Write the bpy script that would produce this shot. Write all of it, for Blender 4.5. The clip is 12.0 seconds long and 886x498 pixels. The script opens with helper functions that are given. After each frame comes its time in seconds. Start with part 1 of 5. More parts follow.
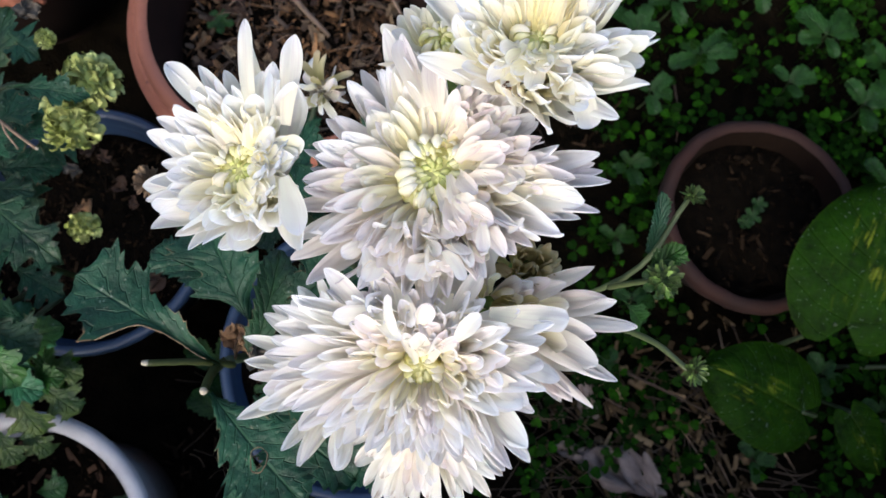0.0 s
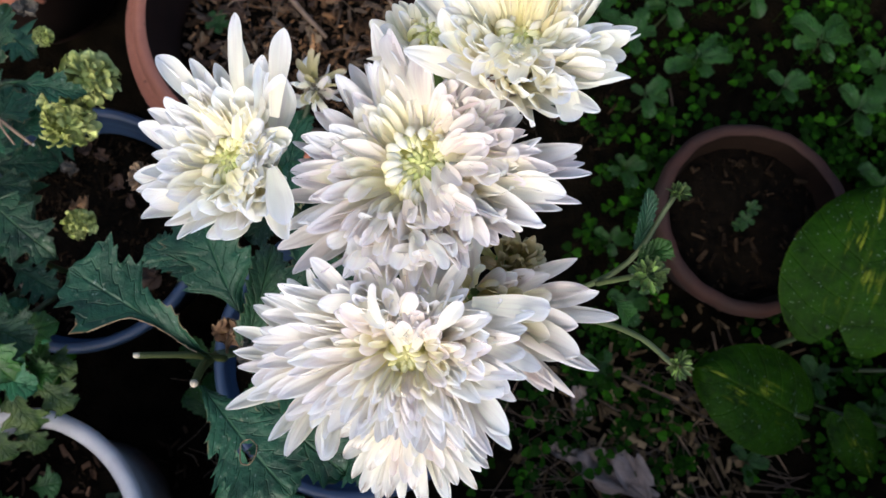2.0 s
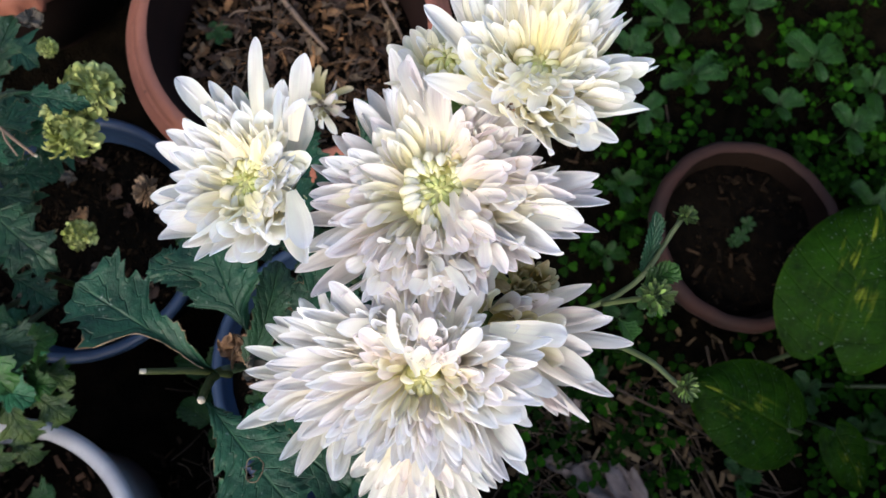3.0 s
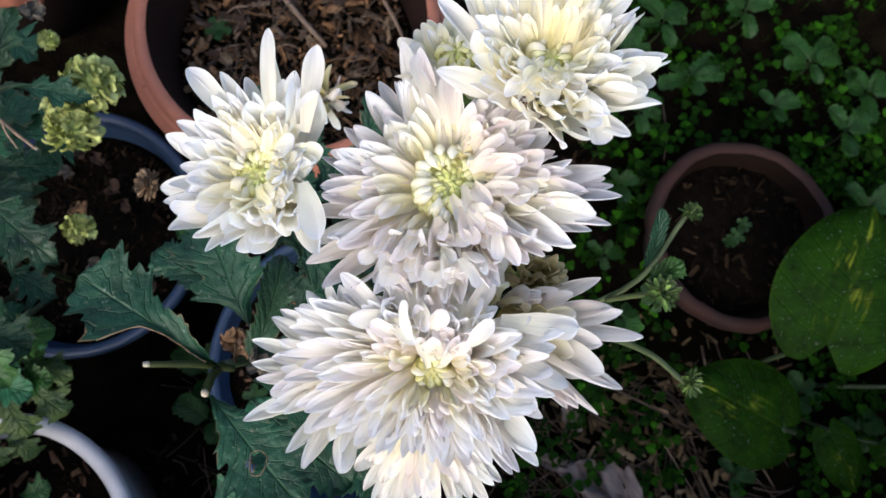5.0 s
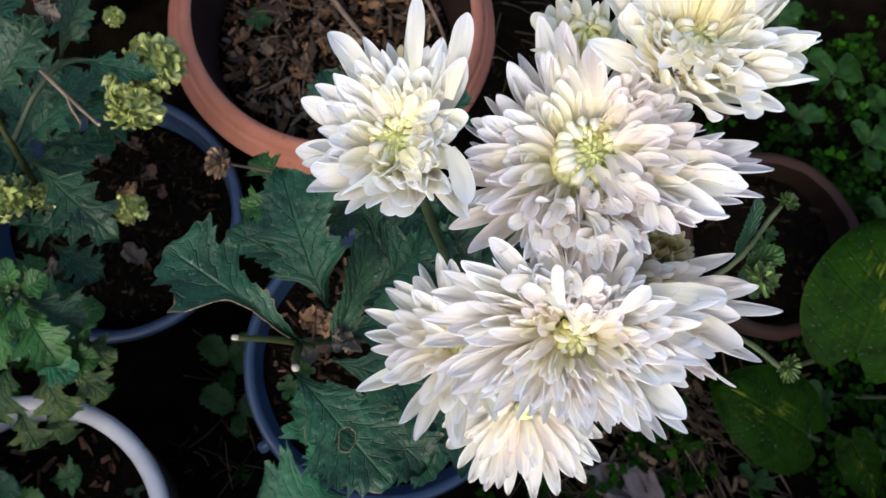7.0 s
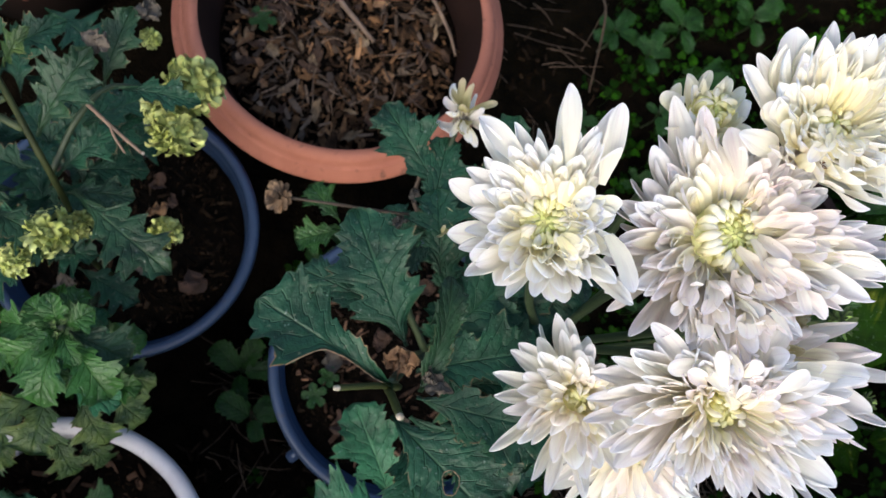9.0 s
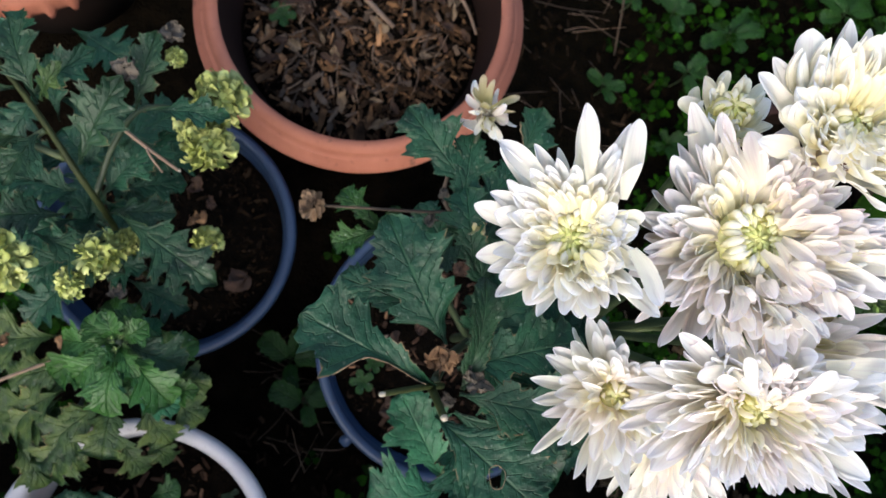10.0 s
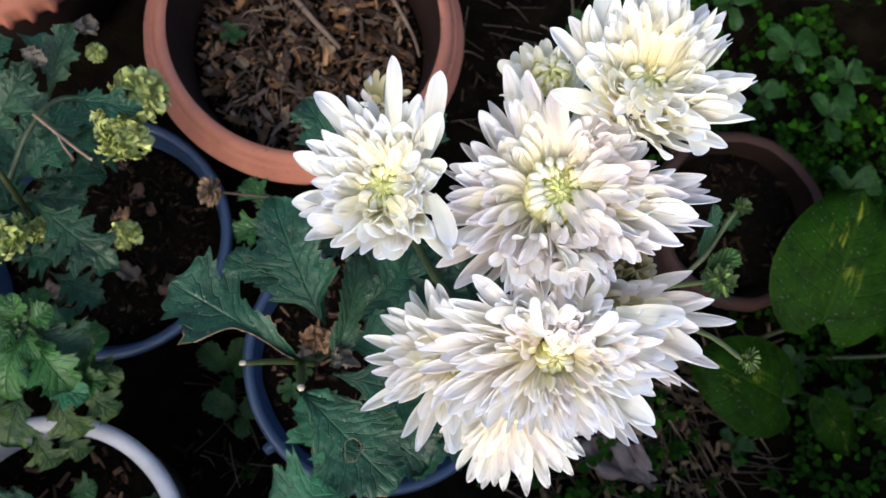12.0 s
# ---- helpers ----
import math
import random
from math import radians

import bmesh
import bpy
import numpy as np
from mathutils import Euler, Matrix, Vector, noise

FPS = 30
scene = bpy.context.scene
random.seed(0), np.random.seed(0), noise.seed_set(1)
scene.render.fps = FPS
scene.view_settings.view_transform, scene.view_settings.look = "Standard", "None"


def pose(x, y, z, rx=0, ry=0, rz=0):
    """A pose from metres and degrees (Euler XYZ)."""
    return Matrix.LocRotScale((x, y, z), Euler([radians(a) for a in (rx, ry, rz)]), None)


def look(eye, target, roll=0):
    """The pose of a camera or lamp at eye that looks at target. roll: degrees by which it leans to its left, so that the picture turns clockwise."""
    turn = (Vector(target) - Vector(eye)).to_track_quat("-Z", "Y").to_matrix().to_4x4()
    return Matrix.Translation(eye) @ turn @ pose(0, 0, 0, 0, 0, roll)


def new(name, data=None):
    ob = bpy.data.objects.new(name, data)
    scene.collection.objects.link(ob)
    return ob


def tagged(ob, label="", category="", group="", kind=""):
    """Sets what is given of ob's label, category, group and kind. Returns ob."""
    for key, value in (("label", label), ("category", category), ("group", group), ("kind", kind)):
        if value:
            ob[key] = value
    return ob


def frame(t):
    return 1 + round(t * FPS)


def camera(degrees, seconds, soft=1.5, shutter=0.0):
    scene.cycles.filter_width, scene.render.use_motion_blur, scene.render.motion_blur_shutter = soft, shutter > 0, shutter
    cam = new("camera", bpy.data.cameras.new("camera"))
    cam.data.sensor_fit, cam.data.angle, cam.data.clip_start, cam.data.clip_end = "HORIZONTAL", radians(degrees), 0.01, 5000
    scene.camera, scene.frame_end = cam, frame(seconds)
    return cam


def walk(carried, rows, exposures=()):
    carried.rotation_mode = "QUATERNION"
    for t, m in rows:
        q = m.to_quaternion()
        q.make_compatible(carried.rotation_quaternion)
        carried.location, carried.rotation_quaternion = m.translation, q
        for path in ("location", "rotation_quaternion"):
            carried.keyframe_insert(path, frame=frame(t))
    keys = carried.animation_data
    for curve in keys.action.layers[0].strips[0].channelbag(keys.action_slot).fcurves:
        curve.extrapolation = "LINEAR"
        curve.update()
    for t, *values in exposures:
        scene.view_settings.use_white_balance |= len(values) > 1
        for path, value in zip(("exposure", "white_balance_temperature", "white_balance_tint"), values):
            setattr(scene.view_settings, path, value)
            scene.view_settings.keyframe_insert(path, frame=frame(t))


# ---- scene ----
cam = camera(62, 12.0)
cam.data.dof.use_dof = True
cam.data.dof.focus_distance, cam.data.dof.aperture_fstop = 0.265, 23.0
# seconds, place in metres, turn in degrees
PATH = [
    (0, 0.0000, 0.0000, 0.8448, 10.40, -1.63, 0.02),
    (0.5, 0.0019, 0.0031, 0.8491, 10.46, -1.62, -0.06),
    (1, 0.0059, -0.0003, 0.8498, 10.66, -1.52, 0.04),
    (1.5, 0.0052, -0.0071, 0.8461, 10.71, -1.74, 0.22),
    (2, 0.0049, -0.0053, 0.8476, 10.80, -1.71, 0.41),
    (2.5, 0.0026, 0.0007, 0.8472, 10.88, -2.11, 0.46),
    (3, -0.0048, -0.0001, 0.8508, 11.33, -2.71, 0.85),
    (3.2, -0.0081, -0.0042, 0.8514, 11.32, -2.56, 1.02),
    (4.8, -0.0131, -0.0067, 0.8493, 11.41, -3.39, 1.51),
    (5, -0.0113, -0.0030, 0.8507, 11.35, -3.45, 1.16),
    (5.5, -0.0158, 0.0012, 0.8545, 11.47, -3.62, 2.08),
    (6, -0.0181, 0.0021, 0.8564, 11.58, -3.46, 1.94),
    (6.5, -0.0358, -0.0145, 0.8482, 11.85, -4.26, 1.99),
    (7, -0.0651, -0.0198, 0.8448, 12.17, -5.36, 2.69),
    (7.5, -0.0952, -0.0160, 0.8482, 11.98, -6.29, 4.25),
    (7.7, -0.1055, -0.0130, 0.8473, 11.78, -6.88, 4.69),
    (9.3, -0.1476, 0.0233, 0.8543, 7.82, -10.36, 0.45),
    (9.5, -0.1427, 0.0257, 0.8650, 6.67, -7.15, 2.53),
    (10, -0.1446, 0.0421, 0.8647, 6.40, -6.73, -2.88),
    (10.5, -0.1763, 0.0451, 0.8615, 8.88, -9.61, -9.54),
    (11, -0.1163, 0.0325, 0.8686, 10.43, -11.10, -12.03),
    (11.5, -0.0803, 0.0204, 0.8764, 10.72, -7.71, -10.87),
    (12, -0.0702, -0.0029, 0.8766, 10.52, -6.00, -1.19),
]
# seconds, stops, kelvin, tint
EXPOSURE = [(0.0, 1.27, 6080, 9), (6.5, 1.24, 6080, 9), (7.7, 1.14, 6080, 9), (9.3, 1.35, 6230, 9), (10.0, 1.42, 6250, 9), (10.5, 1.66, 6250, 9), (11.0, 1.44, 6130, 9), (12.0, 1.40, 6050, 9)]
walk(cam, [(t, pose(*row)) for t, *row in PATH], EXPOSURE)

# ---- daylight: bright open sky over a corner closed by added walls ----
world = bpy.data.worlds.new("hazy_sky")
scene.world = world
world.use_nodes = True
wn = world.node_tree.nodes
sky = wn.new("ShaderNodeTexSky")
sky.sky_type, sky.sun_disc = "NISHITA", False
sky.sun_elevation, sky.sun_rotation = radians(40), radians(204)
sky.air_density, sky.dust_density, sky.ozone_density = 1.0, 4.0, 1.0
wn["Background"].inputs["Strength"].default_value = 0.15
world.node_tree.links.new(sky.outputs["Color"], wn["Background"].inputs["Color"])
sun = new("sun", bpy.data.lights.new("sun", "SUN"))
sun.data.energy, sun.data.angle, sun.data.color = 0.26, radians(30), (0.99, 1.0, 0.97)
sun.matrix_world = look((-0.36, -0.81, 0.75), (0, 0, 0))


# ---- materials ----
def node_mat(name, rough=0.6):
    m = bpy.data.materials.new(name)
    m.use_nodes = True
    t = m.node_tree
    b = t.nodes["Principled BSDF"]
    b.inputs["Roughness"].default_value = rough
    return m, t, b


def nd(t, kind, **sets):
    n = t.nodes.new(kind)
    for k, v in sets.items():
        n.inputs[k.replace("_", " ")].default_value = v
    return n


def rgb(c):
    return (*c, 1.0)


def mixc(t, fac, a, b, mode="MIX"):
    n = t.nodes.new("ShaderNodeMix")
    n.data_type, n.blend_type = "RGBA", mode
    for sock, v in ((n.inputs[0], fac), (n.inputs[6], a), (n.inputs[7], b)):
        if isinstance(v, (int, float)):
            sock.default_value = v
        elif isinstance(v, tuple):
            sock.default_value = rgb(v)
        else:
            t.links.new(v, sock)
    return n.outputs[2]


def ramp(t, src, *stops):
    n = t.nodes.new("ShaderNodeValToRGB")
    el = n.color_ramp.elements
    while len(el) < len(stops):
        el.new(0.5)
    for e, (p, c) in zip(el, stops):
        e.position, e.color = p, (rgb(c) if isinstance(c, tuple) else (c, c, c, 1))
    t.links.new(src, n.inputs[0])
    return n.outputs[0]


def noise_tex(t, scale, detail=4.0, coords=None, rough=0.55, distort=0.0):
    n = nd(t, "ShaderNodeTexNoise", Scale=scale, Detail=detail, Roughness=rough, Distortion=distort)
    if coords is None:
        coords = t.nodes.new("ShaderNodeTexCoord").outputs["Object"]
    t.links.new(coords, n.inputs["Vector"])
    return n.outputs["Fac"]


def bump(t, b, height, strength=0.3, distance=0.001):
    n = nd(t, "ShaderNodeBump", Strength=strength, Distance=distance)
    t.links.new(height, n.inputs["Height"])
    t.links.new(n.outputs["Normal"], b.inputs["Normal"])


def calc(t, op, a, b=0.0):
    n = t.nodes.new("ShaderNodeMath")
    n.operation = op
    for s, v in zip(n.inputs, (a, b)):
        if isinstance(v, (int, float)):
            s.default_value = v
        else:
            t.links.new(v, s)
    return n.outputs[0]


def thin(t, b, colour, share):
    """Light that passes through a thin petal or blade."""
    tr = t.nodes.new("ShaderNodeBsdfTranslucent")
    t.links.new(colour, tr.inputs["Color"])
    mx = t.nodes.new("ShaderNodeMixShader")
    mx.inputs[0].default_value = share
    t.links.new(b.outputs[0], mx.inputs[1])
    t.links.new(tr.outputs[0], mx.inputs[2])
    t.links.new(mx.outputs[0], t.nodes["Material Output"].inputs["Surface"])


def uv_xy(t):
    s = t.nodes.new("ShaderNodeSeparateXYZ")
    t.links.new(t.nodes.new("ShaderNodeUVMap").outputs[0], s.inputs[0])
    return s.outputs[0], s.outputs[1]


def petal_mat(name, base, body, blush, edge_brown=0.0, share=0.57):
    m, t, b = node_mat(name, 0.55)
    u, v = uv_xy(t)
    rnd = t.nodes.new("ShaderNodeObjectInfo").outputs["Random"]
    col = ramp(t, v, (0.10, base), (0.55, tuple(0.5 * p + 0.5 * q for p, q in zip(base, body))), (0.85, body))
    tint = ramp(t, rnd, (0.25, 0.0), (1.0, 0.85))
    col = mixc(t, tint, col, mixc(t, 1.0, col, blush, "MULTIPLY"))
    blot = noise_tex(t, 7.0)
    along = t.nodes.new("ShaderNodeCombineXYZ")
    t.links.new(calc(t, "MULTIPLY", u, 8.0), along.inputs[0])
    t.links.new(calc(t, "MULTIPLY", v, 0.9), along.inputs[1])
    t.links.new(calc(t, "MULTIPLY", rnd, 60.0), along.inputs[2])
    wave = noise_tex(t, 1.0, 4.0, along.outputs[0], 0.6)
    patch = noise_tex(t, 0.35, 2.0, along.outputs[0])
    col = mixc(t, ramp(t, wave, (0.50, 0.0), (0.62, 0.8)), col, mixc(t, 1.0, col, (0.93, 0.895, 0.925), "MULTIPLY"))
    col = mixc(t, ramp(t, patch, (0.45, 0.0), (0.75, 0.7)), col, mixc(t, 1.0, col, blush, "MULTIPLY"))
    if edge_brown:
        mask = calc(t, "MULTIPLY", ramp(t, v, (0.72, 0.0), (1.0, 1.0)), ramp(t, blot, (0.45, 0.0), (0.6, 1.0)))
        col = mixc(t, calc(t, "MULTIPLY", mask, edge_brown), col, (0.30, 0.17, 0.07))
    t.links.new(col, b.inputs["Base Color"])
    bump(t, b, calc(t, "ADD", calc(t, "MULTIPLY", wave, 1.6), calc(t, "MULTIPLY", blot, 0.5)), 0.26, 0.0010)
    b.inputs["Specular IOR Level"].default_value = 0.25
    thin(t, b, col, share)
    return m


PETAL_WHITE = petal_mat("petal_white", (0.90, 0.872, 0.68), (0.880, 0.893, 0.893), (0.982, 0.955, 0.975))
PETAL_PINK = petal_mat("petal_blush", (0.90, 0.860, 0.71), (0.893, 0.877, 0.866), (0.975, 0.908, 0.925))
PETAL_CREAM = petal_mat("petal_cream", (0.910, 0.868, 0.56), (0.900, 0.888, 0.805), (0.990, 0.965, 0.94))
PETAL_LILAC = petal_mat("petal_lilac_white", (0.91, 0.865, 0.72), (0.892, 0.889, 0.897), (0.985, 0.950, 0.968))
PETAL_YELLOW = petal_mat("petal_yellow", (0.80, 0.76, 0.28), (0.89, 0.87, 0.56), (0.98, 0.98, 0.86), share=0.45)
PETAL_GREENISH = petal_mat("petal_greenish_yellow", (0.50, 0.54, 0.10), (0.76, 0.765, 0.34), (0.93, 0.98, 0.85), share=0.4)
PETAL_BROWNED = petal_mat("petal_browned_edge", (0.88, 0.86, 0.75), (0.88, 0.872, 0.85), (0.98, 0.95, 0.92), 0.75)
PETAL_WILTED = petal_mat("petal_wilted", (0.50, 0.46, 0.20), (0.66, 0.60, 0.44), (0.86, 0.78, 0.62), 0.8)


def leaf_mat(name, dark, light, rib, mottle=None, brown=0.3, rough=0.5, share=0.15, spec=0.3):
    m, t, b = node_mat(name, rough)
    u, v = uv_xy(t)
    rnd = t.nodes.new("ShaderNodeObjectInfo").outputs["Random"]
    n1, n2 = noise_tex(t, 35.0, 5.0), noise_tex(t, 140.0, 4.0)
    col = mixc(t, ramp(t, n1, (0.36, 0.0), (0.66, 1.0)), tuple(0.45 * q for q in dark), tuple(1.35 * q for q in light))
    col = mixc(t, ramp(t, n2, (0.4, 0.0), (0.75, 0.5)), col, tuple(1.3 * q for q in light))
    col = mixc(t, calc(t, "MULTIPLY", rnd, 0.35), col, light)
    if mottle:
        col = mixc(t, ramp(t, n1, (0.5, 0.0), (0.68, 0.9)), col, mottle)
    off = calc(t, "ABSOLUTE", calc(t, "SUBTRACT", u, 0.5))
    mid = ramp(t, off, (0.0, 1.0), (0.03, 0.0))
    cell = calc(t, "SINE", calc(t, "MULTIPLY", calc(t, "SUBTRACT", v, calc(t, "MULTIPLY", off, 0.55)), 44.0))
    side = ramp(t, cell, (0.90, 0.0), (1.0, 0.7))
    ribs = calc(t, "MAXIMUM", mid, side)
    col = mixc(t, calc(t, "MAXIMUM", calc(t, "MULTIPLY", mid, 0.45), calc(t, "MULTIPLY", side, 0.10)), col, rib)
    pale = ramp(t, off, (0.475, 0.0), (0.50, 0.45))
    col = mixc(t, pale, col, rib)
    if brown:
        rim = calc(t, "MULTIPLY", ramp(t, off, (0.465, 0.0), (0.5, 1.0)), ramp(t, noise_tex(t, 40.0), (0.55, 0.0), (0.66, 1.0)))
        col = mixc(t, calc(t, "MULTIPLY", rim, brown * 2.5), col, (0.20, 0.11, 0.05))
        spots = ramp(t, noise_tex(t, 260.0, 2.0), (0.66, 0.0), (0.74, 0.6))
        col = mixc(t, calc(t, "MULTIPLY", spots, brown), col, (0.22, 0.2, 0.14))
    dust = ramp(t, noise_tex(t, 420.0, 1.0), (0.70, 0.0), (0.76, 0.5))
    col = mixc(t, dust, col, (0.16, 0.20, 0.17))
    t.links.new(col, b.inputs["Base Color"])
    bump(t, b, calc(t, "SUBTRACT", calc(t, "ADD", calc(t, "MULTIPLY", n2, 0.6), n1), calc(t, "ADD", calc(t, "MULTIPLY", ribs, 0.4), calc(t, "MULTIPLY", cell, 0.05))), 0.8, 0.0028)
    b.inputs["Specular IOR Level"].default_value = spec
    thin(t, b, col, share)
    return m


LEAF_DARK = leaf_mat("leaf_dark_green", (0.0036, 0.02394, 0.0099), (0.0099, 0.04815, 0.0216), (0.0243, 0.0792, 0.036), brown=0.5, rough=0.48, spec=0.30)
LEAF_GREY = leaf_mat("leaf_grey_green", (0.004282, 0.01857, 0.006574), (0.01071, 0.03715, 0.01348), (0.03211, 0.07432, 0.02958), brown=0.3, rough=0.48, spec=0.30)
LEAF_MID = leaf_mat("leaf_mid_green", (0.009, 0.0516, 0.0192), (0.024, 0.1032, 0.0444), (0.0516, 0.156, 0.072), brown=0.2, rough=0.48)
LEAF_FRESH = leaf_mat("leaf_fresh_green", (0.00765, 0.0357, 0.00527), (0.0204, 0.0731, 0.01063), (0.0425, 0.1105, 0.0238), brown=0.0, rough=0.45, spec=0.35)
LEAF_PALE = leaf_mat("leaf_pale_mottled", (0.0085, 0.0275, 0.0060), (0.0230, 0.0540, 0.0110), (0.0380, 0.0740, 0.0180), (0.0800, 0.1080, 0.0200), brown=0.4)
LEAF_GROUND = leaf_mat("leaf_ground", (0.005842, 0.02734, 0.003048), (0.01397, 0.05601, 0.005715), (0.02972, 0.08321, 0.009984), brown=0.1)
LEAF_POTHOS = leaf_mat("leaf_pothos", (0.0026, 0.0110, 0.0001), (0.0078, 0.0270, 0.0003), (0.0200, 0.0440, 0.0018), brown=0.0, rough=0.6, spec=0.06)


def variegate(m):
    t = m.node_tree
    b = t.nodes["Principled BSDF"]
    old = b.inputs["Base Color"].links[0].from_socket
    u, v = uv_xy(t)
    off = calc(t, "ABSOLUTE", calc(t, "SUBTRACT", u, 0.47))
    streak = nd(t, "ShaderNodeTexNoise", Scale=1.0, Detail=3.0)
    cmb = t.nodes.new("ShaderNodeCombineXYZ")
    t.links.new(calc(t, "MULTIPLY", u, 16.0), cmb.inputs[0])
    t.links.new(calc(t, "MULTIPLY", v, 4.0), cmb.inputs[1])
    t.links.new(cmb.outputs[0], streak.inputs["Vector"])
    mask = calc(t, "MULTIPLY", ramp(t, streak.outputs["Fac"], (0.58, 0.0), (0.70, 0.7)), ramp(t, off, (0.03, 1.0), (0.26, 0.0)))
    mask = calc(t, "MULTIPLY", mask, ramp(t, v, (0.1, 0.0), (0.3, 1.0)))
    t.links.new(mixc(t, mask, old, (0.16, 0.19, 0.015)), b.inputs["Base Color"])


variegate(LEAF_POTHOS)


def plain_mat(name, a, c, scale=60.0, rough=0.7, grain=0.4, depth=0.001, island=0.0, spec=0.4, speck=0.0):
    m, t, b = node_mat(name, rough)
    n1, n2 = noise_tex(t, scale, 6.0), noise_tex(t, scale * 7, 4.0)
    col = mixc(t, ramp(t, n1, (0.32, 0.0), (0.68, 1.0)), a, c)
    col = mixc(t, calc(t, "MULTIPLY", n2, 0.35), col, tuple(0.55 * q for q in a))
    if speck:
        col = mixc(t, calc(t, "MULTIPLY", ramp(t, noise_tex(t, 95.0, 3.0), (0.62, 0.0), (0.72, 1.0)), speck), col, (0.05, 0.03, 0.02))
        col = mixc(t, calc(t, "MULTIPLY", ramp(t, noise_tex(t, 5.0, 5.0), (0.48, 0.0), (0.70, 0.6)), speck), col, tuple(0.55 * q for q in a))
    if island:
        r = t.nodes.new("ShaderNodeNewGeometry").outputs["Random Per Island"]
        col = mixc(t, island, col, mixc(t, 1.0, col, ramp(t, r, (0.0, 0.10), (0.6, 0.65), (0.88, 1.5), (1.0, 3.4)), "MULTIPLY"))
    t.links.new(col, b.inputs["Base Color"])
    b.inputs["Specular IOR Level"].default_value = spec
    bump(t, b, calc(t, "ADD", n1, calc(t, "MULTIPLY", n2, 0.5)), grain, depth)
    return m


STEM_GREEN = plain_mat("stem_green", (0.01715, 0.03011, 0.01029), (0.03429, 0.04961, 0.01886), 80, 0.55)
STEM_OLIVE = plain_mat("stem_olive", (0.014, 0.020, 0.004), (0.034, 0.042, 0.010), 80, 0.6, spec=0.2)
STEM_PALE = plain_mat("stem_pale_green", (0.04458, 0.06315, 0.02195), (0.06858, 0.08918, 0.03292), 90, 0.6)
STEM_BROWN = plain_mat("stem_dark_brown", (0.0381, 0.0254, 0.01524), (0.08255, 0.05715, 0.03556), 90, 0.8)
STEM_DRY = plain_mat("stem_dry", (0.127, 0.08255, 0.0508), (0.2413, 0.1651, 0.1143), 90, 0.8)
CUT_PITH = plain_mat("cut_pith", (0.24, 0.20, 0.14), (0.42, 0.37, 0.29), 300, 0.8)
DRY_LEAF = plain_mat("dry_leaf", (0.108, 0.05398, 0.02375), (0.2807, 0.1619, 0.08096), 120, 0.85, 0.6)
DRY_BUD = plain_mat("dry_bud", (0.1143, 0.06985, 0.0381), (0.2794, 0.1841, 0.108), 200, 0.85, 0.6, island=0.5)
DEAD_GREY = plain_mat("dead_grey_leaf", (0.04572, 0.03658, 0.02591), (0.1067, 0.08763, 0.06477), 150, 0.85, 0.6)
HEART = plain_mat("bloom_heart", (0.62, 0.60, 0.22), (0.74, 0.71, 0.36), 300, 0.6)
CUT_LEAF = plain_mat("pale_dead_leaf", (0.108, 0.07017, 0.03778), (0.2591, 0.1835, 0.108), 90, 0.85, 0.6)
BROWN_LEAF = plain_mat("brown_dead_leaf", (0.02543, 0.01337, 0.007512), (0.07512, 0.0379, 0.02038), 120, 0.85, 0.6)
PALE_DRY = plain_mat("pale_dry_leaf", (0.135, 0.1006, 0.08534), (0.2699, 0.2057, 0.1753), 60, 0.9, 0.5)
BUD_GREEN = plain_mat("bud_green", (0.046, 0.08382, 0.01734), (0.1022, 0.1572, 0.03467), 250, 0.6, island=0.6)
FLORET_LIME = plain_mat("floret_lime", (0.2699, 0.3131, 0.05937), (0.4966, 0.5182, 0.2159), 60, 0.7, island=0.35, spec=0.1)
TERRACOTTA = plain_mat("terracotta", (0.2866, 0.09949, 0.0574), (0.3909, 0.1467, 0.08929), 14, 0.75, 0.25, 0.0006, speck=0.6)
# Terracotta darkened in colour for the shade inside pots and below the scallops.
SHADED_TERRACOTTA = plain_mat("shaded_terracotta", (0.01048, 0.004191, 0.002515), (0.02305, 0.009009, 0.005448), 14, 0.8, 0.3, 0.0006, spec=0.2)
# Clay copy with the shade inside the pot put into its colour.
CLAY_SHADED = plain_mat("shaded_clay", (0.006223, 0.003734, 0.002667), (0.01422, 0.008001, 0.005334), 24, 0.9, 0.5, spec=0.05)
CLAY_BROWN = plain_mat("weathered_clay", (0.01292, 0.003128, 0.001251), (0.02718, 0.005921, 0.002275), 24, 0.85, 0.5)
BLUE_PLASTIC = plain_mat("blue_plastic", (0.01614, 0.03269, 0.0704), (0.02306, 0.04426, 0.08801), 18, 0.45, 0.12, 0.0004, spec=0.45, speck=0.3)
WHITE_PLASTIC = plain_mat("white_plastic", (0.367, 0.3597, 0.367), (0.4991, 0.4918, 0.5065), 20, 0.5, 0.12, 0.0004, speck=0.35)
# Potting soil colour is lowered to take in the shade inside the pots.
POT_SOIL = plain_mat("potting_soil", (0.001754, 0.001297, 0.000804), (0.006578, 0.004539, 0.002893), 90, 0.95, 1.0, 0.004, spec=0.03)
# Earth set near black, with the deep shade between the pots in its colour.
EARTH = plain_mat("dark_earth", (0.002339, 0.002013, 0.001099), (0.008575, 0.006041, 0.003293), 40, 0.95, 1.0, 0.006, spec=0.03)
CHIPS = plain_mat("bark_chips", (0.02375, 0.01187, 0.005397), (0.1782, 0.09503, 0.04318), 70, 0.9, 0.6, island=1.0, spec=0.15)
CHIPS_DARK = plain_mat("dark_bark_bits", (0.03288, 0.01879, 0.01174), (0.1315, 0.07276, 0.04226), 70, 0.9, 0.6, island=0.9, spec=0.1)
